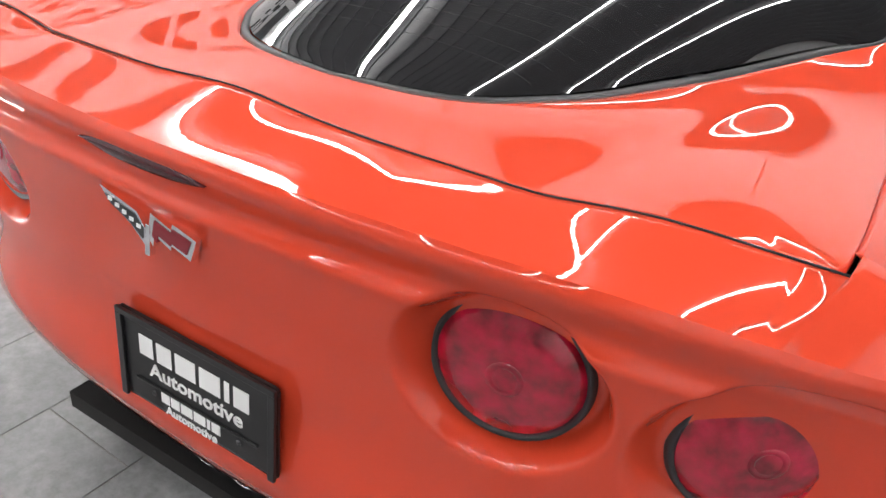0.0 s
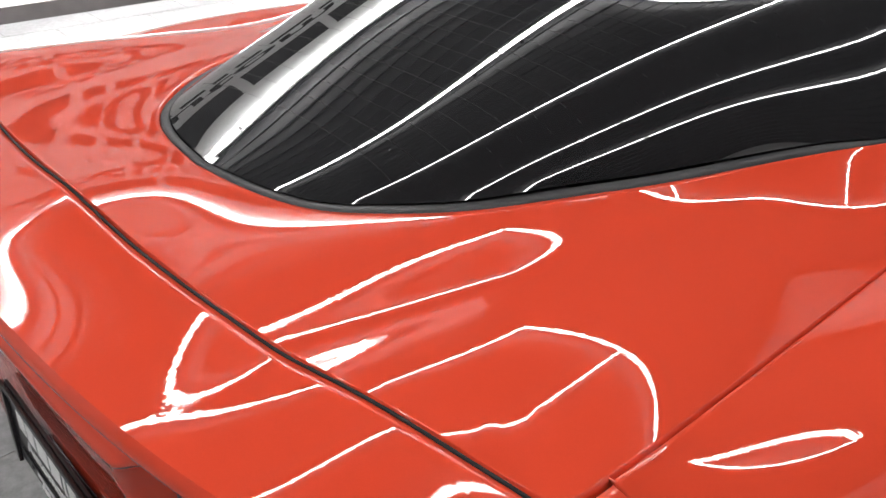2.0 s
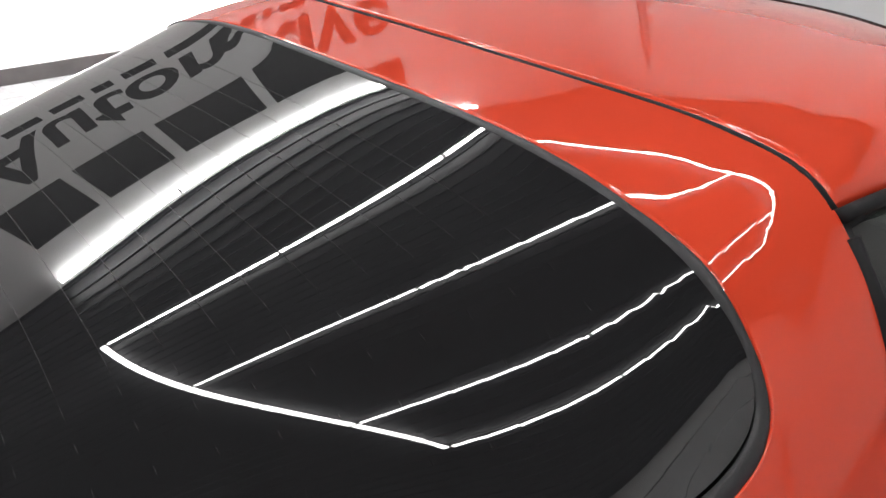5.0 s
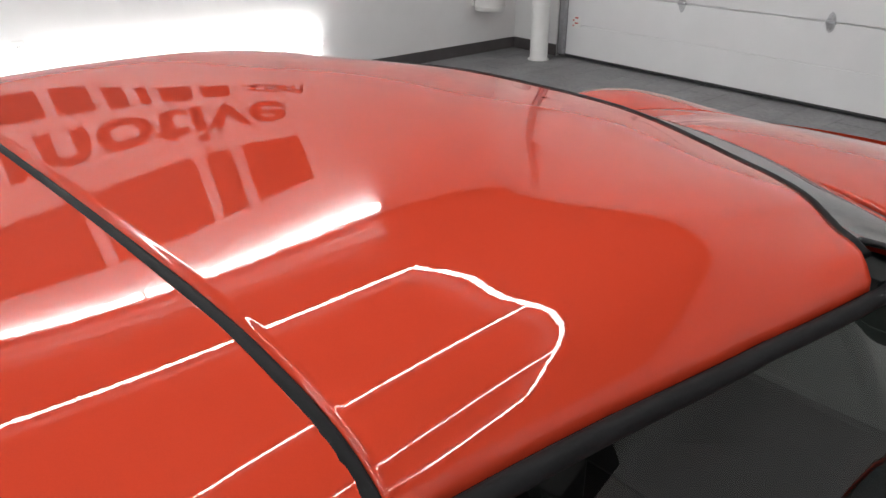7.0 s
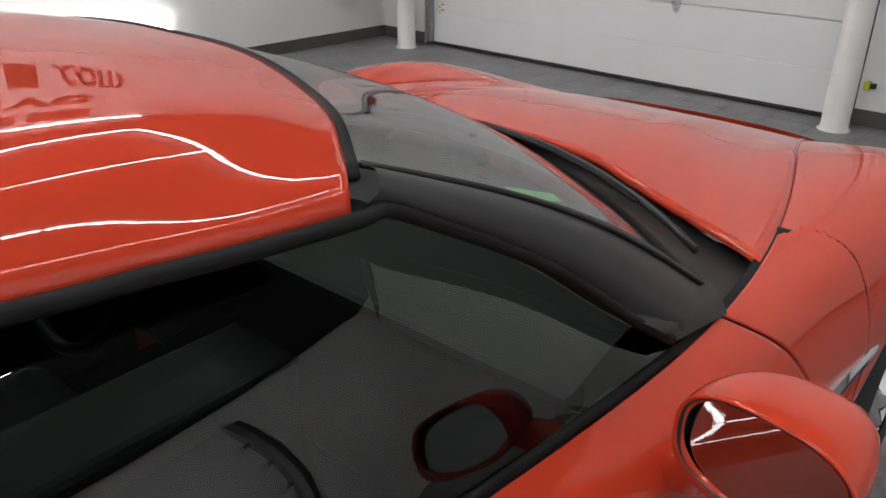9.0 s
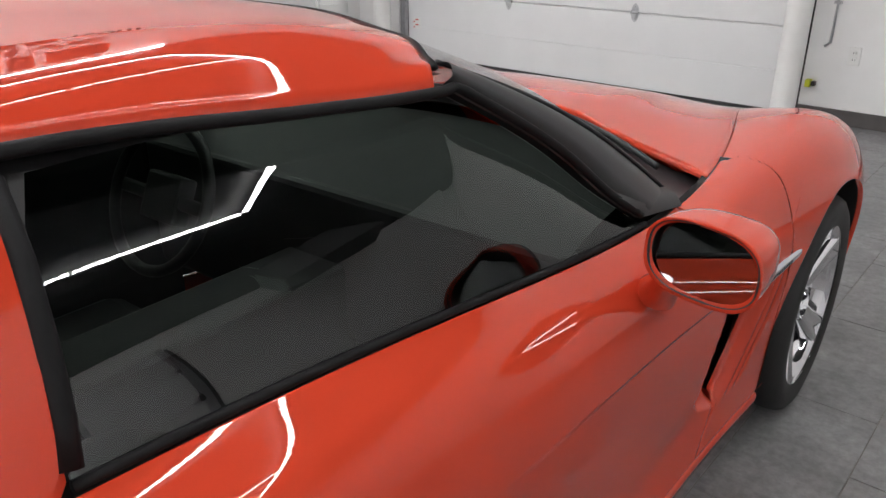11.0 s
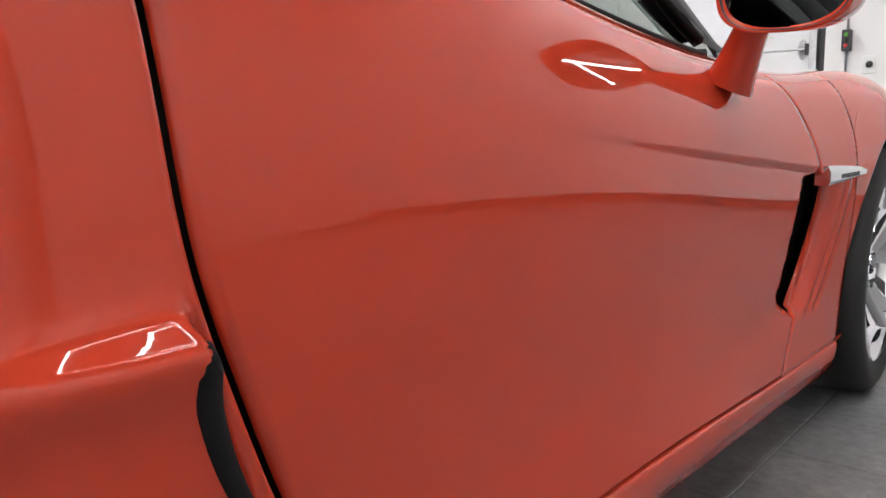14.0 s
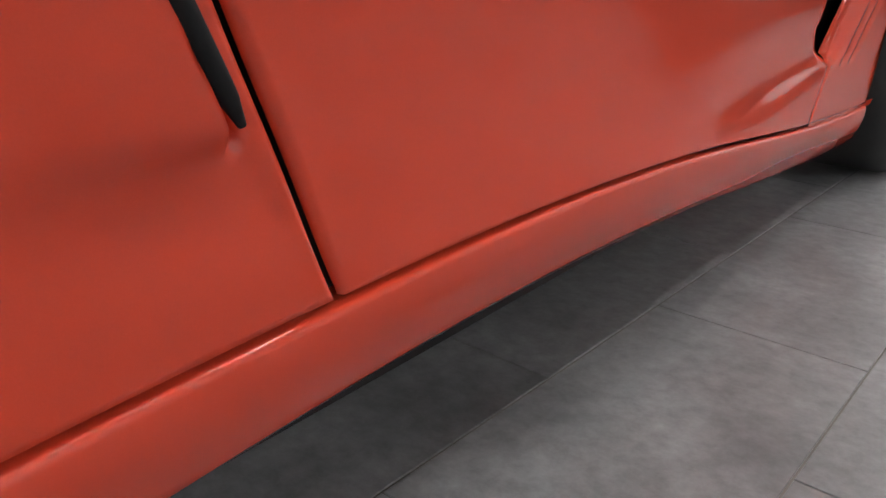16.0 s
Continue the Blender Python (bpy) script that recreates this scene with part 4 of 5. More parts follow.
rp = np.zeros((70, 122, 3))
for i, v in enumerate(np.linspace(0, 1, 68)):
    for j, u in enumerate(np.linspace(-1, 1, 120)):
        x = u * 0.64
        for _ in range(3):
            ya, yb = roof_back(x) + 0.004, roof_front(x) - 0.004
            y = ya + (yb - ya) * v
            x = u * (roof_half(y) - 0.004)
        rp[i + 1, j + 1] = x, y, 0.0
rp[1:-1, 1:-1, 2] += upper_z(rp[1:-1, 1:-1, 0], rp[1:-1, 1:-1, 1])
rp[0, 1:-1] = rp[1, 1:-1] + (0, -0.002, -0.012)
rp[-1, 1:-1] = rp[-2, 1:-1] + (0, 0.002, -0.012)
rp[:, 0] = rp[:, 1] + (-0.001, 0, -0.012)
rp[:, -1] = rp[:, -2] + (0.001, 0, -0.012)
panel("roof_panel", rp, PAINT, "orange-red removable roof panel", False)


def strip(name, line, width, mat, label="", lift=0.0, both=True, high=0.006):
    """A rounded rubber strip along a line of points."""
    for side in ((1, -1) if both else (1,)):
        part(name, tube(name, [(side * x, y, z + lift) for x, y, z in line], width, mat, 10, flat=high / width), parent=car, label=label)


strip("roof_seal", [(x, roof_back(x) - 0.003, upper_z(x, roof_back(x)) - 0.003) for x in np.linspace(-0.59, 0.59, 60)], 0.0065, SEAL, "black roof seam seal", both=False, high=0.004)
strip("roof_seal", [(x, roof_front(x) + 0.003, upper_z(x, roof_front(x)) - 0.003) for x in np.linspace(-0.618, 0.618, 60)], 0.007, SEAL, "black windscreen header seal", both=False, high=0.005)

# ---- side glass, its frame and the pillars
BELT = [(float(side_at(y, 1)[0]) - 0.006, y, float(side_at(y, 1)[1])) for y in np.linspace(-0.684, 0.42, 40)]
TOP = [(roof_half(y) + 0.012, y, upper_z(roof_half(y), y) - 0.014) for y in np.linspace(-0.640, -0.06, 40)]
PIL = [(0.652, -0.055, 1.172), (0.672, 0.06, 1.108), (0.700, 0.20, 1.020), (0.728, 0.31, 0.930), (0.762, 0.40, 0.862)]


def pillar_curve(n):
    p = np.array(PIL)
    u = np.linspace(0, 1, len(p))
    w = np.linspace(0, 1, n)
    return [tuple(float(cubic(u, p[:, k])(v)) for k in range(3)) for v in w]


top_line = TOP + pillar_curve(24)[1:]
tl = np.array(top_line)
tlen = np.concatenate([[0], np.cumsum(np.linalg.norm(np.diff(tl, axis=0), axis=1))])
tl = np.stack([np.interp(np.linspace(0, tlen[-1], 60), tlen, tl[:, k]) for k in range(3)], 1)
bl = np.array(BELT)
bl = np.stack([np.interp(np.linspace(0, 1, 60), np.linspace(0, 1, len(bl)), bl[:, k]) for k in range(3)], 1)
sg = np.zeros((24, 60, 3))
for i, f in enumerate(np.linspace(0, 1, 24)):
    sg[i] = bl * (1 - f) + tl * f
    sg[i, :, 0] += 0.022 * math.sin(math.pi * f) * (1 - np.linspace(0, 1, 60) ** 3)
    sg[i, :, 0] -= 0.004 + 0.070 * f * (1 - 0.6 * np.linspace(0, 1, 60) ** 2)
panel("side_glass", sg, PANE, "tinted curved door glass")
panel("glass_channel", np.array([tl + np.array((0.000, 0, 0.004)), tl * 0.5 + sg[-1] * 0.5 + np.array((0, 0, 0.006)), sg[-1] + np.array((-0.006, 0, 0.004))]), SEAL, "black channel over the door glass")
strip("belt_seal", [tuple(p) for p in bl + np.array((-0.003, 0, 0.004))], 0.006, SEAL, "black belt line seal", high=0.006)
strip("roof_rail_seal", [tuple(p) for p in tl + np.array((-0.002, 0, 0.007))], 0.009, SEAL, "black roof rail and pillar seal", high=0.008)
strip("rear_window_seal", [(0.741, -0.682, 0.968), (0.722, -0.671, 1.01), (0.700, -0.662, 1.06), (0.662, -0.650, 1.125), (0.612, -0.640, 1.183)], 0.011, SEAL, "black rear window seal", high=0.010)

# windscreen: from the header to the cowl
def ws_top(u):
    x = u * 0.60
    return x, roof_front(x) + 0.012, upper_z(x, roof_front(x)) - 0.006


def ws_low(u):
    x = u * 0.715
    return x, 0.905 - 0.30 * abs(u) ** 2.0, 0.885 - 0.032 * abs(u) ** 2


def sheet_between(top, low, bulge, rows, cols, u0=-1.0, u1=1.0):
    out = np.zeros((rows, cols, 3))
    for j, u in enumerate(np.linspace(u0, u1, cols)):
        a, b = np.array(top(u)), np.array(low(u))
        for i, f in enumerate(np.linspace(0, 1, rows)):
            out[i, j] = a * (1 - f) + b * f + np.array((0, 0.25, 1.0)) * bulge * math.sin(math.pi * f)
    return out


panel("windscreen", sheet_between(ws_top, ws_low, 0.030, 30, 60), SCREEN, "clear raked windscreen", False)
# pillars: broad charcoal covers between windscreen and door glass
pc = pillar_curve(40)
ap = np.zeros((10, 40, 3))
for j, q in enumerate(pc):
    f = j / 39
    a = np.array(ws_top(1.0)) * (1 - f) + np.array(ws_low(1.0)) * f + np.array((0, 0.25, 1.0)) * 0.030 * math.sin(math.pi * f)
    b = np.array(q) + (0.006, 0.004, 0.006)
    for i, w in enumerate(np.linspace(-0.12, 1, 10)):
        ap[i, j] = a * (1 - w) + b * w + np.array((0.5, 0.3, 0.8)) * 0.016 * math.sin(math.pi * max(0, w)) - np.array((0.02, 0, 0.01)) * (i == 9)
panel("windscreen_pillar", ap, PILLAR, "charcoal windscreen pillar cover")
# sail: dark triangle ahead of the door glass down to the fender
sa = np.zeros((12, 16, 3))
A, B, C, D = np.array((0.764, 0.405, 0.864)), np.array((0.734, 0.318, 0.928)), np.array((0.722, 0.60, 0.862)), np.array((0.772, 0.575, 0.838))
for i, f in enumerate(np.linspace(0, 1, 12)):
    for j, g in enumerate(np.linspace(0, 1, 16)):
        sa[i, j] = (A * (1 - g) + D * g) * (1 - f) + (B * (1 - g) + C * g) * f + np.array((0.006, 0, 0.004)) * math.sin(math.pi * f)
panel("pillar_foot", sa, PILLAR, "charcoal foot of the windscreen pillar")
strip("screen_seal", [tuple(np.array(ws_top(1.0)) * (1 - f) + np.array(ws_low(1.0)) * f + np.array((0.004, 0.25 * 0.03 * math.sin(math.pi * f), 0.003 + 0.03 * math.sin(math.pi * f)))) for f in np.linspace(0, 1, 24)], 0.004, TRIM, high=0.004)

# ---- hood with the cowl
def hood_edge_x(y):
    return float(BX[5](y)) - 0.004


def hood_z(x, y):
    e = float(BZ[5](y))
    c = float(cubic([0.7, 0.95, 1.3, 1.75, 2.1, 2.25], [0.886, 0.888, 0.866, 0.782, 0.690, 0.635])(y))
    u = min(1.0, abs(x) / hood_edge_x(y))
    dome = 0.014 * float(smooth(0.62, 0.42, u)) * float(smooth(2.1, 1.3, y))
    return e + (c - e) * (1 - u ** 2.2) + dome - 0.010 * float(smooth(0.45, 0.75, u)) * float(smooth(1.0, 0.8, u)) * float(smooth(2.1, 1.5, y))


def hood_back(x):
    return 0.955 - 0.165 * (abs(x) / 0.745) ** 2.6


hd = np.zeros((60, 82, 3))
for i, v in enumerate(np.linspace(0, 1, 58)):
    for j, u in enumerate(np.linspace(-1, 1, 80)):
        x = u * 0.74
        for _ in range(4):
            ya = hood_back(x)
            y = ya + (2.2 - ya) * v
            x = u * hood_edge_x(y)
        hd[i + 1, j + 1] = x, y, hood_z(x, y)
hd[0, 1:-1] = hd[1, 1:-1] + (0, 0.004, -0.014)
hd[-1, 1:-1] = hd[-2, 1:-1] + (0, 0, -0.01)
hd[:, 0] = hd[:, 1] + (-0.0005, 0, -0.014)
hd[:, -1] = hd[:, -2] + (0.0005, 0, -0.014)
panel("hood", hd, PAINT, "orange-red hood", False)
cw = sheet_between(lambda u: (u * 0.74, ws_low(u)[1] - 0.02, ws_low(u)[2] - 0.004 - 0.010), lambda u: (u * 0.75, hood_back(u * 0.745) + 0.03, hood_z(u * 0.735, hood_back(u * 0.735)) - 0.035), -0.012, 10, 60)
panel("cowl", cw, TRIM, "black plastic cowl below the windscreen", False, ref=(0, 0.6, 0.5))
for side, off in ((1, 0.0), (-1, 0.012)):
    pts = [(u * 0.715, 0.945 - 0.30 * abs(u) ** 2.0 + off * 0.3, 0.902 - 0.034 * u * u) for u in np.linspace(-0.82 if side > 0 else -0.95, 0.93 if side > 0 else -0.1, 24)]
    wp = part("wiper", tube("wiper", pts, 0.006, TRIM, 8, flat=1.4), parent=car, label="black wiper arm and blade")
    part("blade", tube("blade", [(x, y - 0.02, z + 0.004) for x, y, z in pts[4:-3]], 0.004, GAP, 6), parent=wp)

# nose below the hood
NPLAN = cubic([0, 0.2, 0.36, 0.5, 0.64], [2.26, 2.25, 2.22, 2.15, 2.0])
no = np.zeros((12, 60, 3))
for j, u in enumerate(np.linspace(-1, 1, 60)):
    x = u * 0.66
    for i, f in enumerate(np.linspace(0, 1, 12)):
        no[i, j] = x * (1 + 0.04 * math.sin(math.pi * f)), float(NPLAN(min(0.64, abs(x)))) + 0.05 * math.sin(math.pi * f), 0.66 - 0.46 * f
panel("front_bumper", no, PAINT, "orange-red front bumper", False)

# ---- rear fascia, its deck lip, lamps and plate
FP = np.array([(0, -2.150), (0.25, -2.142), (0.465, -2.116), (0.60, -2.076), (0.70, -2.022), (0.78, -1.950), (0.835, -1.86)])
fd = np.concatenate([[0], np.cumsum(np.hypot(*np.diff(FP, axis=0).T))])
FX, FY = cubic(fd, FP[:, 0]), cubic(fd, FP[:, 1])
LIPZ = 1.016
ZTOP = cubic(fd, [1.016, 1.017, 1.014, 0.998, 0.970, 0.942, 0.928])
LAMPS = [(0.450, 0.846, 0.088), (0.704, 0.800, 0.096)]
PROF = cubic([0, 0.010, 0.024, 0.042, 0.060, 0.069, 0.078, 0.092, 0.12, 0.20, 0.30, 0.38, 0.44, 0.49, 0.53, 0.58], [0.006, 0.0, 0.002, 0.012, 0.019, 0.017, 0.011, 0.013, 0.020, 0.036, 0.050, 0.054, 0.044, 0.042, 0.052, 0.078])


def fascia_point(d, q, dents=True):
    """d: along the plan from the middle (signed); q: metres below the lip."""
    d, q = np.broadcast_arrays(np.asarray(d, float), np.asarray(q, float))
    a, h = np.abs(d), 0.01
    x, y = FX(a), FY(a)
    tx, ty = FX(np.minimum(a + h, fd[-1])) - FX(np.maximum(a - h, 0)), FY(np.minimum(a + h, fd[-1])) - FY(np.maximum(a - h, 0))
    ln = np.hypot(tx, ty)
    z = ZTOP(a) - q * (1 - 0.12 * smooth(0.6, fd[-1], a))
    depth = PROF(q)
    if dents:
        for lx, lz, lr in LAMPS:
            r = np.hypot((x - lx) * (1.0 if lx < 0.6 else 1.06), z - lz)
            depth = depth + 0.050 * (1 - smooth(lr + 0.008, lr + 0.036, r))
        depth = depth + 0.0015 * soft_box(x, z, -1, 0.180, 0.535, 0.735, 0.012) * (a < 0.25)
    w = smooth(fd[-1] - 0.22, fd[-1], a)
    x = x * (1 - w) + side_x(-1.87 + 0 * z, np.clip(z, 0.31, 0.925)) * w
    return np.where(d >= 0, 1, -1) * x, y + depth * np.abs(tx) / ln, z


NC, NR = 420, 150
fa = np.zeros((NR, NC, 3))
qs = np.concatenate([np.linspace(0, 0.12, 40), np.linspace(0.122, 0.578, NR - 40)])
fa[..., 0], fa[..., 1], fa[..., 2] = fascia_point(np.linspace(-fd[-1], fd[-1], NC)[None], qs[:, None])
panel("rear_fascia", fa, PAINT, "orange-red rear bumper cover with sunken round lamps", False, ref=(0, -1.0, 0.7))
va = np.zeros((10, 120, 3))
for j, d in enumerate(np.linspace(-fd[-1] * 0.995, fd[-1] * 0.995, 120)):
    x, y, z = fascia_point(d, 0.576, False)
    for i, f in enumerate(np.linspace(0, 1, 10)):
        va[i, j] = x * (1.004 - 0.04 * f), y - 0.004 + 0.012 * f + 0.10 * f * f, z + 0.004 - 0.032 * f
panel("rear_valance", va, TRIM, "black lower rear valance", False, ref=(0, -1.0, 0.7))

# strip of deck between hatch seam and lip
dk = np.zeros((16, 241, 3))
for j, d in enumerate(np.linspace(-fd[-1], fd[-1], 241)):
    a, sgn = abs(d), (1 if d >= 0 else -1)
    lx, ly, lz = fascia_point(a, 0.0, False)
    w = float(smooth(0.60, fd[-1], a))
    xi = min(lx, 0.700)
    yi = -1.9925 + 0.145 * xi * xi
    if a > 0.70:
        f = (a - 0.70) / (fd[-1] - 0.70)
        yi = -1.921 + 0.06 * f
        xi = float(BX[5](yi)) + 0.003
    k = float(smooth(0.45, 0.71, xi))
    zi = float(deck_z(np.array(xi), np.array(yi))) * (1 - k) + float(deck_rim(xi, yi)) * k
    for i, f in enumerate(np.linspace(0, 1, 16)):
        dk[i, j] = sgn * (xi + (lx - xi) * f), yi + (ly - yi) * f, zi + (lz - zi) * f + (-0.003 + 0.022 * w) * math.sin(math.pi * f)
dk = np.concatenate([(dk[0] + (0, 0.001, -0.014))[None], dk])
panel("rear_deck", dk, PAINT, "orange-red tail strip with a spoiler lip", False, ref=(0, -1.9, 0.5))
# near-black strip stands in for the shade down in the hatch seam
strip("hatch_gap_line", [(float(x), float(y) + 0.0012, float(z)) for x, y, z in dk[1][::2] if y < -1.917], 0.0021, GAP, "black line laid in the hatch gap for its shade", both=False, high=0.0016)

for side in (1, -1):
    for lx, lz, lr in LAMPS:
        best = None
        for d in np.linspace(0.2, fd[-1], 160):
            px, py, pz = fascia_point(d, LIPZ - lz, False)
            if best is None or abs(px - lx) < best[0]:
                best = (abs(px - lx), px, py, d)
        h = 0.02
        tx, ty = float(FX(best[3] + h)) - float(FX(best[3] - h)), float(FY(best[3] + h)) - float(FY(best[3] - h))
        ang = math.degrees(math.atan2(ty, tx))
        at = pose(side * best[1], best[2] + 0.036, lz, 0, 0, side * ang * 0.86)
        lamp = part("tail_lamp", lathe("tail_lamp", [(0.0, 0.012), (0.060, 0.010), (0.080, 0.008), (lr - 0.001, 0.002), (lr + 0.002, 0.0), (lr + 0.006, 0.012)], TRIM, "Y", 64), parent=car, label="round red tail lamp in a black ring", at=at)
        part("lens", lathe("lens", [(0.0, -0.014), (0.022, -0.0136), (0.046, -0.0115), (0.062, -0.009), (0.064, -0.0078), (0.076, -0.004), (lr - 0.005, 0.001), (lr - 0.002, 0.006)], LENS, "Y", 64), parent=lamp, label="glossy red lens")
        part("bulb_dish", lathe("bulb_dish", [(0.014, -0.0140), (0.016, -0.0152), (0.020, -0.0152), (0.022, -0.0132)], LENS, "Y", 32), parent=lamp)

# third brake lamp
cz, cw_ = 0.986, 0.106
bm = bmesh.new()
ring = []
for f in np.linspace(-1, 1, 33):
    hh = 0.011 * max(0.02, 1 - abs(f) ** 3.0)
    px, py, pz = fascia_point(f * cw_, LIPZ - cz, False)
    ring.append([bm.verts.new((px, py + dy, cz + dz)) for dy, dz in ((0.012, -hh), (-0.0035, -hh * 0.8), (-0.0050, 0), (-0.0035, hh * 0.8), (0.012, hh))])
for a, b in zip(ring[:-1], ring[1:]):
    for k in range(4):
        bm.faces.new((a[k], b[k], b[k + 1], a[k + 1]))
bmesh.ops.recalc_face_normals(bm, faces=bm.faces)
part("brake_lamp", bm, LENS_DARK, car, "narrow dark red third brake lamp", soft=True)

# plate
PLATE = pose(0.012, -2.116, 0.631, -3, 0, 0)
pl = part("plate_panel", boxes((-0.153, 0.153, 0.004, 0.012, -0.077, 0.077), bevel=0.006), PLATE_BLACK, car, "black plastic dealer plate with white print", PLATE)
part("plate_rim", boxes((-0.153, 0.153, -0.002, 0.0035, 0.067, 0.077), (-0.153, -0.141, -0.002, 0.0035, -0.077, 0.0665), (0.141, 0.153, -0.002, 0.0035, -0.077, 0.0665), (-0.12, 0.12, 0.0005, 0.0035, -0.036, -0.032), bevel=0.001), PLATE_BLACK, pl)


def print_row(count, x0, width, z, height, tall=None, gap=0.14):
    wide = SIX if count == 6 else TEN
    step = width / sum(wide)
    for k in range(count):
        h = height if tall is None or k in tall else height * 0.74
        part("print_block", boxes((x0, x0 + (wide[k] - gap) * step, 0.0025, 0.0038, z, z + h), bevel=0.0006), WHITE_INK, pl)
        x0 += wide[k] * step


print_row(6, -0.110, 0.222, 0.012, 0.034, gap=0.2)
fit_lettering("Automotive", 0.184, 0.033, WHITE_INK, pl, -0.092, 0.0030, -0.018, 0, 0.0006, deep=0.0006)
print_row(6, -0.070, 0.122, -0.056, 0.018)
fit_lettering("Automotive", 0.104, 0.020, WHITE_INK, pl, -0.062, 0.0030, -0.073, 0, 0.0004, deep=0.0006)
for sx in (-0.085, 0.085):
    part("screw", lathe("screw", [(0, 0.0), (0.004, 0.0005), (0.005, 0.002)], TRIM, "Y", 12), parent=pl, at=pose(sx, 0.001, -0.048))

# rear badge: two small plain pennants in chrome
bg = part("rear_badge", boxes((-0.004, 0.004, -0.006, 0.004, -0.045, -0.004), bevel=0.001), CHROME, car, "small chrome pennant badge", pose(-0.004, -2.136, 0.903, -8, 0, 0))


def pennant(pts, mat, lift, parent):
    bm = bmesh.new()
    f = [bm.verts.new((x, -lift, z)) for x, z in pts]
    b = [bm.verts.new((x, 0.004, z)) for x, z in pts]
    bm.faces.new(f)
    for i in range(len(pts)):
        bm.faces.new((f[i], f[(i + 1) % len(pts)], b[(i + 1) % len(pts)], b[i]))
    bmesh.ops.recalc_face_normals(bm, faces=bm.faces)
    return part("pennant", bm, mat, parent)


lf = [(-0.088, 0.020), (-0.020, 0.006), (0.0, -0.016), (0.0, -0.036), (-0.030, -0.014), (-0.072, 0.004)]
rf = [(0.004, 0.012), (0.040, 0.002), (0.042, 0.010), (0.082, 0.002), (0.074, -0.026), (0.042, -0.018), (0.040, -0.024), (0.012, -0.014), (0.010, -0.030), (0.0, -0.020)]
p1, p2 = pennant(lf, CHROME, 0.005, bg), pennant(rf, CHROME, 0.005, bg)
shrink = lambda q, c: [(c[0] + (x - c[0]) * 0.80, c[1] + (z - c[1]) * 0.66) for x, z in q]
pennant(shrink(lf, (-0.04, -0.004)), PLATE_BLACK, 0.0060, bg)
pennant(shrink(rf, (0.042, -0.008)), BADGE_RED, 0.0060, bg)
for k in range(5):
    part("check", boxes((-0.070 + k * 0.013, -0.063 + k * 0.013, -0.0072, -0.0061, 0.006 - k * 0.0048, 0.011 - k * 0.0048)), WHITE_INK, bg)
# exhaust tips
for sx in (-0.13, -0.045, 0.045, 0.13):
    part("exhaust_tip", lathe("exhaust_tip", [(0.040, 0.09), (0.040, 0.0), (0.036, -0.002), (0.034, 0.0), (0.034, 0.09)], CHROME, "Y", 32), parent=car, at=pose(sx * 1.05, -1.985, 0.330))

# ---- door pad (handle) and scoop trim
for side in (1, -1):
    # a rounded slab along the door's edge: outline rings from the face to the back
    rings = []
    for inset, dx in ((0.012, 0.0115), (0.004, 0.0112), (0.0012, 0.0095), (0.0, 0.006), (0.0, -0.014), (0.002, -0.034)):
        row = []
        for k in range(64):
            a = 2 * math.pi * k / 64
            ca, sa_ = math.cos(a), math.sin(a)
            p = (abs(ca) ** 6 + abs(sa_) ** 6) ** (-1 / 6)
            z = 0.868 + (0.0600 - inset) * sa_ * p
            half = 0.0125 - inset * 0.8
            mid = float(RSEAM(z)) - 0.001 - 0.012 * smooth(0.90, 0.935, z)
            y = mid + half * ca * p
            row.append((side * (float(side_x(min(y, -0.72), z)) + dx), y, z))
        rings.append(row + row[:1])
    pad = grid("door_pad", np.array(rings), SEAL)
    pad = part("door_pad", orient(pad, (side * 0.86, -0.755, 0.865)), parent=car, label="matt black door release pad")
    face = [rings[0][k] for k in range(64)]
    mid = tuple(np.mean(np.array(face), 0) + np.array((side * 0.0006, 0, 0)))
    part("pad_face", mesh_from("pad_face", [mid] + face, [((0, 1 + k, 1 + (k + 1) % 64) if side > 0 else (0, 1 + (k + 1) % 64, 1 + k)) for k in range(64)], SEAL), parent=pad)
    sl = cubic([0.42, 0.457, 0.49, 0.535, 0.58, 0.625], [-0.661, -0.682, -0.701, -0.724, -0.738, -0.745])
    path = [(side * (float(side_x(float(sl(z)), z)) + 0.013 + 0.008 * math.exp(-((z - 0.612) / 0.022) ** 2)), float(sl(z)) - 0.006, z) for z in np.linspace(0.428, 0.616, 26)]
    part("scoop_trim", tube("scoop_trim", path, [(0.0055 + 0.0050 * k / 25) * min(1.0, 0.45 + k / 4, 0.55 + (25 - k) / 4) for k in range(26)], SEAL, 10), parent=car, label="black rubber brake scoop trim")

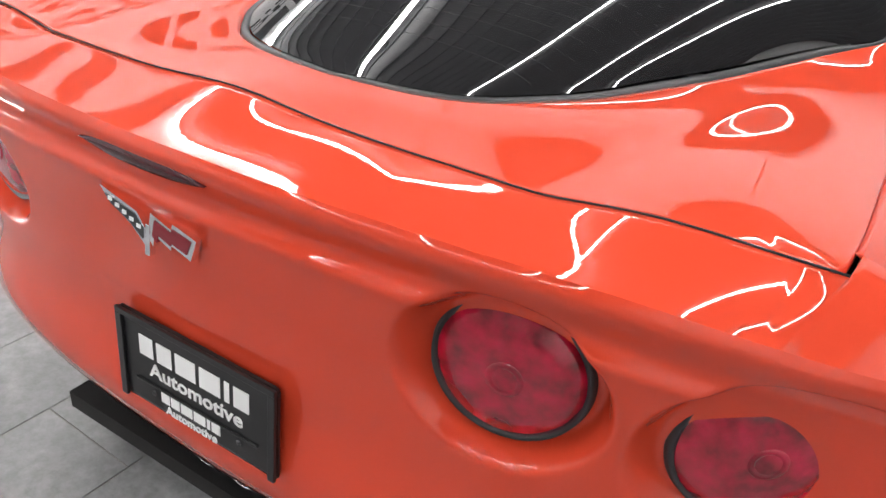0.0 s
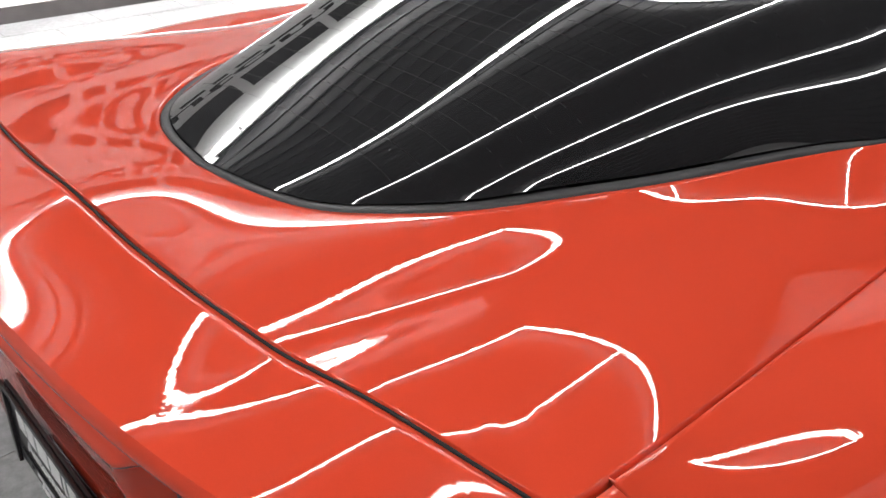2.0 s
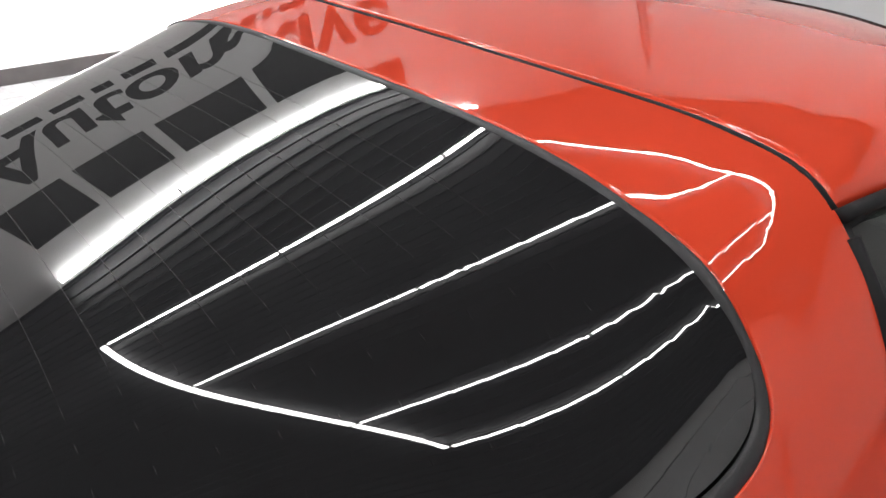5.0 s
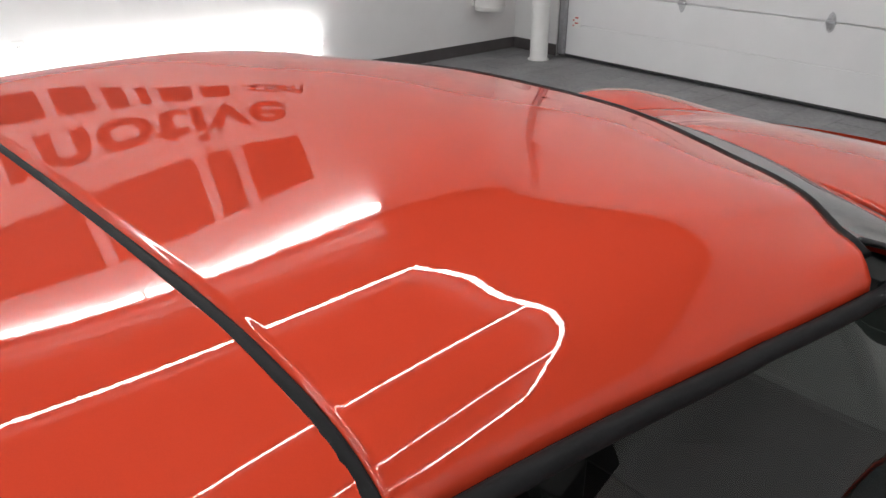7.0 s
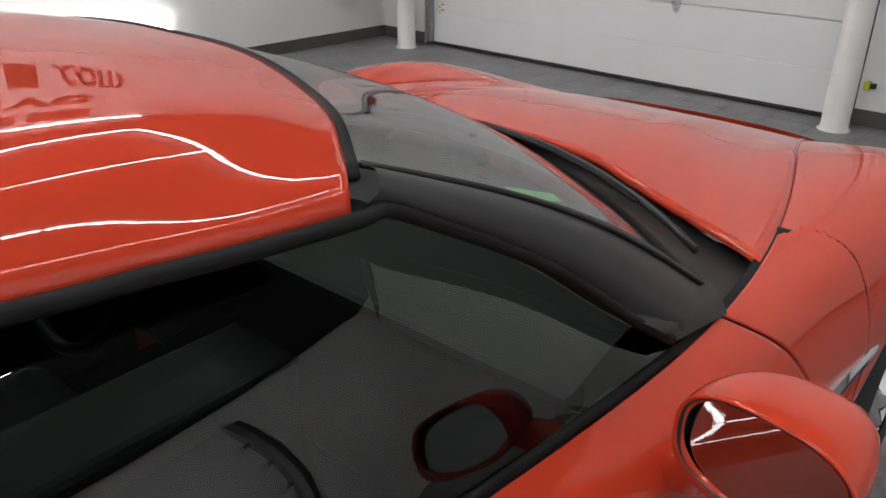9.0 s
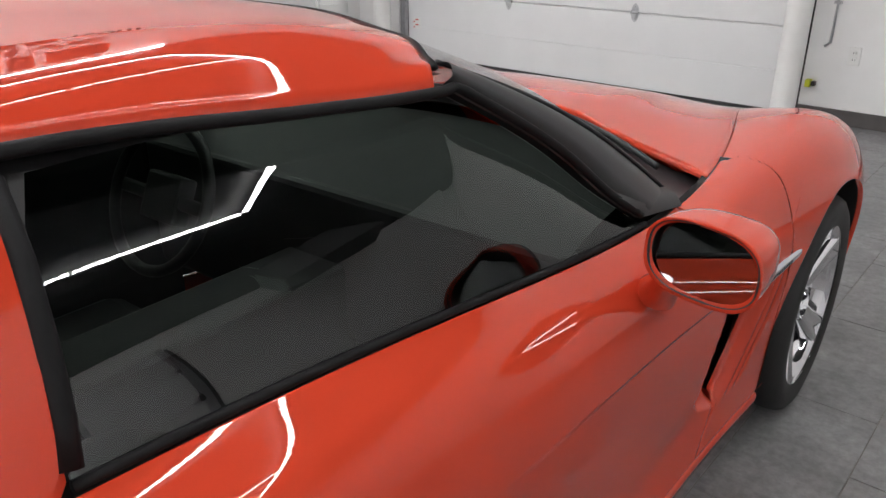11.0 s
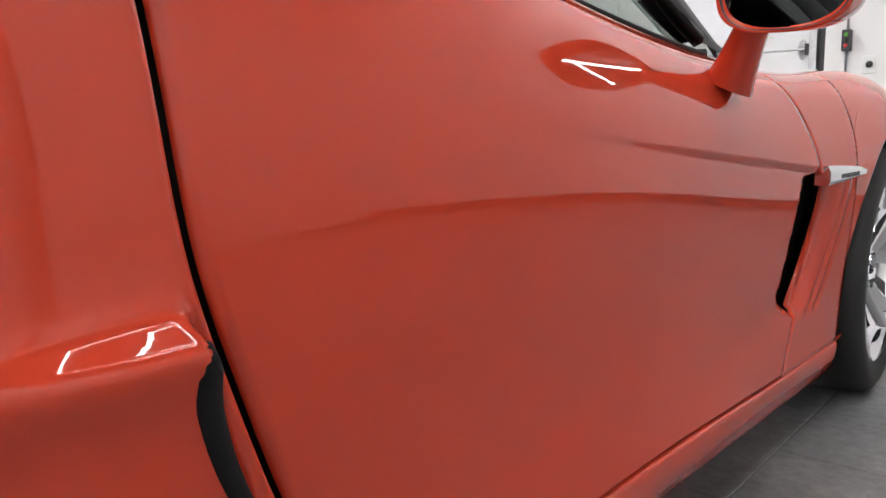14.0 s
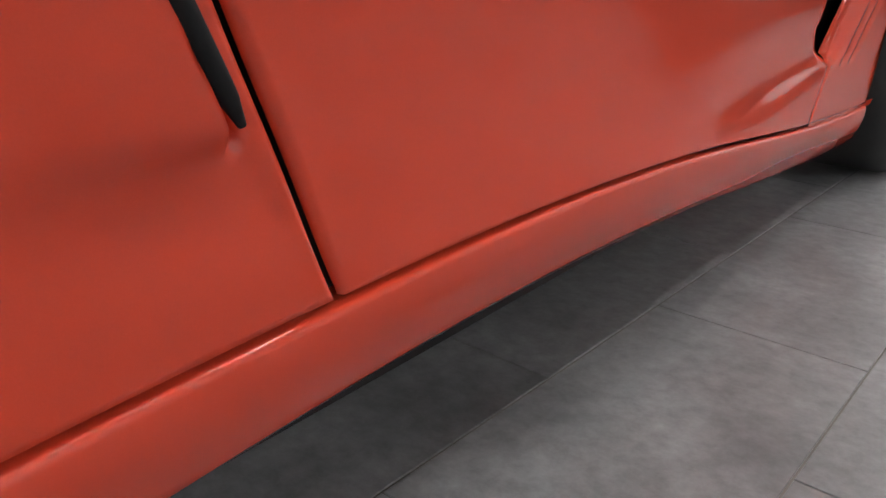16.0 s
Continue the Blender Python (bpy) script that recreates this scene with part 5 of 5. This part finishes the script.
# ---- mirrors
for side in (1, -1):
    # housing: rings along y from the glass rim to the nose
    hs = []
    for f in np.linspace(0, 1, 22):
        y = 0.205 + 0.155 * f
        w = (1 - f ** 2.4) ** 0.5 if f < 1 else 0
        row = []
        for k in range(48):
            a = 2 * math.pi * k / 48
            ca, sa_ = math.cos(a), math.sin(a)
            rx = 0.094 * w * (abs(ca) ** 0.72) * (1 if ca > 0 else -1)
            rz = 0.064 * w * (abs(sa_) ** 0.72) * (1 if sa_ > 0 else -1)
            row.append((side * (0.930 + rx + 0.030 * f * f), y - 0.14 * rx, 0.910 + rz - 0.02 * rx + 0.004 * f))
        hs.append(row)
    hs.insert(0, [(x + side * (-0.008 if side * x > 0.93 else 0.008), y + 0.010, z + (0.008 if z < 0.91 else -0.008)) for x, y, z in hs[0]])
    hs = np.array([r + [r[0]] for r in hs])
    mh = part("mirror_housing", orient(grid("mirror_housing", hs, PAINT), (side * 0.93, 0.27, 0.91)), parent=car, label="orange-red door mirror housing", at=pose(side * 0.030, -0.045, 0))
    bz = np.array([(hs[1] - np.array((side * 0.93, 0, 0.91))) * np.array((0.965, 1, 0.955)) + np.array((side * 0.93, 0.004, 0.91)), (hs[1] - np.array((side * 0.93, 0, 0.91))) * np.array((0.93, 1, 0.92)) + np.array((side * 0.93, 0.004, 0.91)), (hs[1] - np.array((side * 0.93, 0, 0.91))) * np.array((0.92, 1, 0.91)) + np.array((side * 0.93, 0.062, 0.91))])
    part("bezel", grid("bezel", bz, TRIM), parent=mh, label="black mirror bezel")
    gl = (hs[1] - np.array((side * 0.93, 0, 0.91))) * np.array((0.93, 1, 0.92)) + np.array((side * 0.93, 0.030, 0.91))
    gl[:, 1] = 0.226 + 0.20 * (gl[:, 2] - 0.91) - 0.14 * (side * gl[:, 0] - 0.93)
    c = gl[:-1].mean(0)
    mv = [tuple(c)] + [tuple(p) for p in gl[:-1]]
    part("mirror_glass", mesh_from("mirror_glass", mv, [(0, 1 + k, 1 + (k + 1) % 48) for k in range(48)], MIRROR, False), parent=mh, label="silvered mirror glass")
    # foot
    ft = np.zeros((10, 25, 3))
    for i, f in enumerate(np.linspace(0, 1, 10)):
        for k in range(25):
            a = 2 * math.pi * k / 24
            r = 0.030 + 0.012 * (1 - f) ** 2
            ft[i, k] = side * (0.852 - 0.030 * (1 - f) + 0.026 * f + 0.8 * r * math.cos(a)), 0.268 + 0.06 * (1 - f) + 1.25 * r * math.sin(a), 0.782 + 0.093 * f + 0.018 * math.cos(a) * (f - 1)
    part("mirror_foot", orient(grid("mirror_foot", ft, PAINT), (side * 0.865, 0.28, 0.82)), parent=mh)

# ---- wheels
def wheel(y, r, width, x_face, side, rim):
    w = part("wheel", lathe("wheel", [(0.05, -0.03), (0.06, -0.06), (0.065, -0.065), (0.03, -0.07), (0, -0.07)], CHROME, "X", 40), parent=car, at=pose(side * x_face, y, r + 0.002, 0, 0, 0 if side > 0 else 180), label="chrome wheel with a wide low tyre")
    h = width
    prof = [(rim + 0.004, -0.004), (rim + 0.014, 0.000), (rim + 0.045, 0.006), (r - 0.030, 0.004), (r - 0.012, -0.006), (r - 0.003, -0.022), (r, -0.040), (r, -0.10), (r, -h + 0.04), (r - 0.004, -h + 0.02), (r - 0.03, -h), (rim, -h)]
    part("tyre", lathe("tyre", prof, TYRE, "X", 96), parent=w, label="black low-profile tyre")
    part("rim", lathe("rim", [(rim + 0.008, -0.002), (rim + 0.009, -0.008), (rim - 0.004, -0.012), (rim - 0.012, -0.03), (rim - 0.018, -0.09), (rim - 0.03, -0.2)], CHROME, "X", 80), parent=w)
    part("brake_disc", lathe("brake_disc", [(0.0, -0.115), (0.17, -0.115), (0.172, -0.13)], DARK_METAL, "X", 48), parent=w)
    for k in range(5):
        bm = bmesh.new()
        rows = []
        for f in np.linspace(0, 1, 10):
            rr = 0.035 + (rim - 0.035) * f
            hw = 0.030 + 0.022 * f ** 2
            xo = -0.045 + 0.038 * f ** 1.4
            rows.append([bm.verts.new(p) for p in ((xo - 0.035, -hw, rr), (xo - 0.004, -hw * 0.92, rr), (xo, -hw * 0.55, rr), (xo - 0.010, 0, rr), (xo, hw * 0.55, rr), (xo - 0.004, hw * 0.92, rr), (xo - 0.035, hw, rr))])
        for a, b in zip(rows[:-1], rows[1:]):
            for i in range(6):
                bm.faces.new((a[i], a[i + 1], b[i + 1], b[i]))
        bmesh.ops.recalc_face_normals(bm, faces=bm.faces)
        part("spoke", bm, CHROME, w, at=pose(0, 0, 0, 72 * k + 12, 0, 0), soft=True)
    return w


for side in (1, -1):
    wheel(ARC_F[0], 0.328, 0.27, 0.925, side, 0.236)
    wheel(ARC_R[0], 0.338, 0.31, 0.935, side, 0.247)
    for yc, zc, r in (ARC_F, ARC_R):
        ln = np.zeros((5, 40, 3))
        for j, a in enumerate(np.linspace(-0.35, math.pi + 0.35, 40)):
            for i, dx in enumerate((-0.008, -0.03, -0.1, -0.25, -0.36)):
                y, z = yc + (r + (0.004 if i else 0)) * math.cos(a), max(0.17, zc + (r + (0.004 if i else 0)) * math.sin(a))
                ln[i, j] = side * (float(side_x(y, max(z, 0.3))) + dx), y, z
        part("arch_liner", orient(grid("arch_liner", ln, LINER), (side * 0.7, yc, 2.0)), parent=car)
        bkw = np.zeros((2, 30, 3))
        for j, a in enumerate(np.linspace(0, 2 * math.pi, 30)):
            bkw[0, j] = side * 0.56, yc + 0.4 * math.cos(a), max(0.17, zc + 0.4 * math.sin(a))
            bkw[1, j] = side * 0.56, yc, zc
        part("arch_back", grid("arch_back", bkw, LINER), parent=car)

# ---- cabin
hl = np.zeros((30, 40, 3))
for i, y in enumerate(np.linspace(-0.80, 0.0, 30)):
    for j, u in enumerate(np.linspace(-1, 1, 40)):
        x = u * (0.60 if y > -0.62 else 0.64)
        hl[i, j] = x, y, upper_z(x, y) - 0.022
part("headliner", orient(grid("headliner", hl, CABIN), (0, -0.3, 2.0)), parent=car, label="black headliner")
part("dashboard", orient(grid("dashboard", sheet_between(lambda u: (u * 0.68, 0.30 - 0.02 * u * u, 0.80), lambda u: (u * 0.70, 0.86 - 0.27 * u * u, 0.845), 0.030, 14, 40), CABIN), (0, 0.5, 0.3)), parent=car, label="black dashboard top")
part("dash_face", boxes((-0.68, 0.68, 0.27, 0.33, 0.42, 0.80), (-0.10, 0.10, -0.55, 0.30, 0.19, 0.62), bevel=0.015), CABIN, car)
part("door_card", boxes((0.70, 0.735, -0.62, 0.35, 0.25, 0.80), (-0.735, -0.70, -0.62, 0.35, 0.25, 0.80), bevel=0.01), CABIN, car)
for sx in (-0.36, 0.36):
    st = part("seat_cushion", boxes((sx - 0.22, sx + 0.22, -0.45, 0.06, 0.24, 0.44), bevel=0.05), LEATHER, car, "black leather bucket seat")
    part("seat_back", boxes((-0.22, 0.22, -0.09, 0.06, 0.0, 0.60), bevel=0.05), LEATHER, st, at=pose(sx, -0.50, 0.38, 16, 0, 0))
    part("headrest", boxes((-0.13, 0.13, -0.05, 0.05, 0.0, 0.16), bevel=0.04), LEATHER, st, at=pose(sx, -0.66, 0.94, 14, 0, 0))
sw_ = part("steering_wheel", tube("steering_wheel", [(0.185 * math.cos(a), 0.185 * math.sin(a), 0) for a in np.linspace(0, 2 * math.pi, 37)[:-1]], 0.015, LEATHER, 10, True), parent=car, at=pose(-0.36, 0.10, 0.74, 66, 0, 0), label="black leather steering wheel")
part("steering_hub", boxes((-0.07, 0.07, -0.06, 0.06, -0.05, 0.0), (-0.18, 0.18, -0.018, 0.018, -0.02, -0.005), bevel=0.008), CABIN, sw_)
bm = bmesh.new()
bmesh.ops.create_uvsphere(bm, u_segments=24, v_segments=14, radius=1, matrix=Matrix.Diagonal((0.125, 0.03, 0.042, 1)))
mi = part("cabin_mirror", bm, CABIN, car, "black inside mirror", pose(-0.04, 0.20, 1.115, 8, 0, 0), True)
part("mirror_stem", tube("mirror_stem", [(0, 0.01, 0.02), (0, 0.03, 0.05)], 0.012, CABIN, 8), parent=mi)
part("parcel_shelf", boxes((-0.5, 0.5, -1.75, -1.03, 0.70, 0.74)), CABIN, car)
# green reflection in the windscreen, put in as a coloured patch
part("screen_green_reflection", grid("screen_green_reflection", np.array([[(0.600, 0.215, 1.104), (0.592, 0.340, 1.056)], [(0.630, 0.222, 1.090), (0.614, 0.330, 1.054)]]), GREEN), parent=car, label="green patch that stands in for a reflection in the windscreen")

# ---------------------------------------------------------------- floor
slab = room_part("floor", boxes((LEFT - T, RIGHT + T, BACK - T, FRONT + T, -0.15, -0.0022)), GROUT, "grey porcelain tile floor in half bond with light joints", "floor")
TW, TL, J = 0.305, 0.61, 0.003
bm = box(bmesh.new(), J / 2, TW - J / 2, J / 2, TL - J / 2, -0.010, 0.0)
top = [e for e in bm.edges if all(v.co.z > -0.001 for v in e.verts)]
bmesh.ops.bevel(bm, geom=top, offset=0.0008, segments=1, affect="EDGES")
tile = bpy.data.meshes.new("tile")
bm.to_mesh(tile)
bm.free()
tile.materials.append(FLOOR_TILE)
tv, tf = [tuple(v.co) for v in tile.vertices], [tuple(p.vertices) for p in tile.polygons]
TX0, TY0 = 0.795, -0.405
rest_v, rest_f, near = [], [], 0
for i in range(-19, 12):
    for j in range(-19, 11):
        x0, y0 = TX0 + i * TW, TY0 + j * TL + (TL / 2 if i % 2 else 0)
        if x0 < LEFT - 0.3 or x0 > RIGHT or y0 < BACK - 0.6 or y0 > FRONT + 0.1:
            continue
        if (0.3 < x0 < 2.2 and -1.6 < y0 < 4.6 and near < 70) or (-4.7 < x0 < 0.4 and 2.0 < y0 < 5.0 and near < 230) or (-1.8 < x0 < 0.0 and -3.0 < y0 < -1.2 and near < 290):
            ob = new("tile", tile)
            ob.parent = slab
            ob.matrix_basis = pose(x0, y0, 0)
            near += 1
        else:
            b = len(rest_v)
            rest_v += [(a + x0, c + y0, d) for a, c, d in tv]
            rest_f += [tuple(k + b for k in f) for f in tf]
rest = part("tiles_beyond", mesh_from("tiles_beyond", rest_v, rest_f, FLOOR_TILE, False), parent=slab)
rest["kind"] = "stuff"
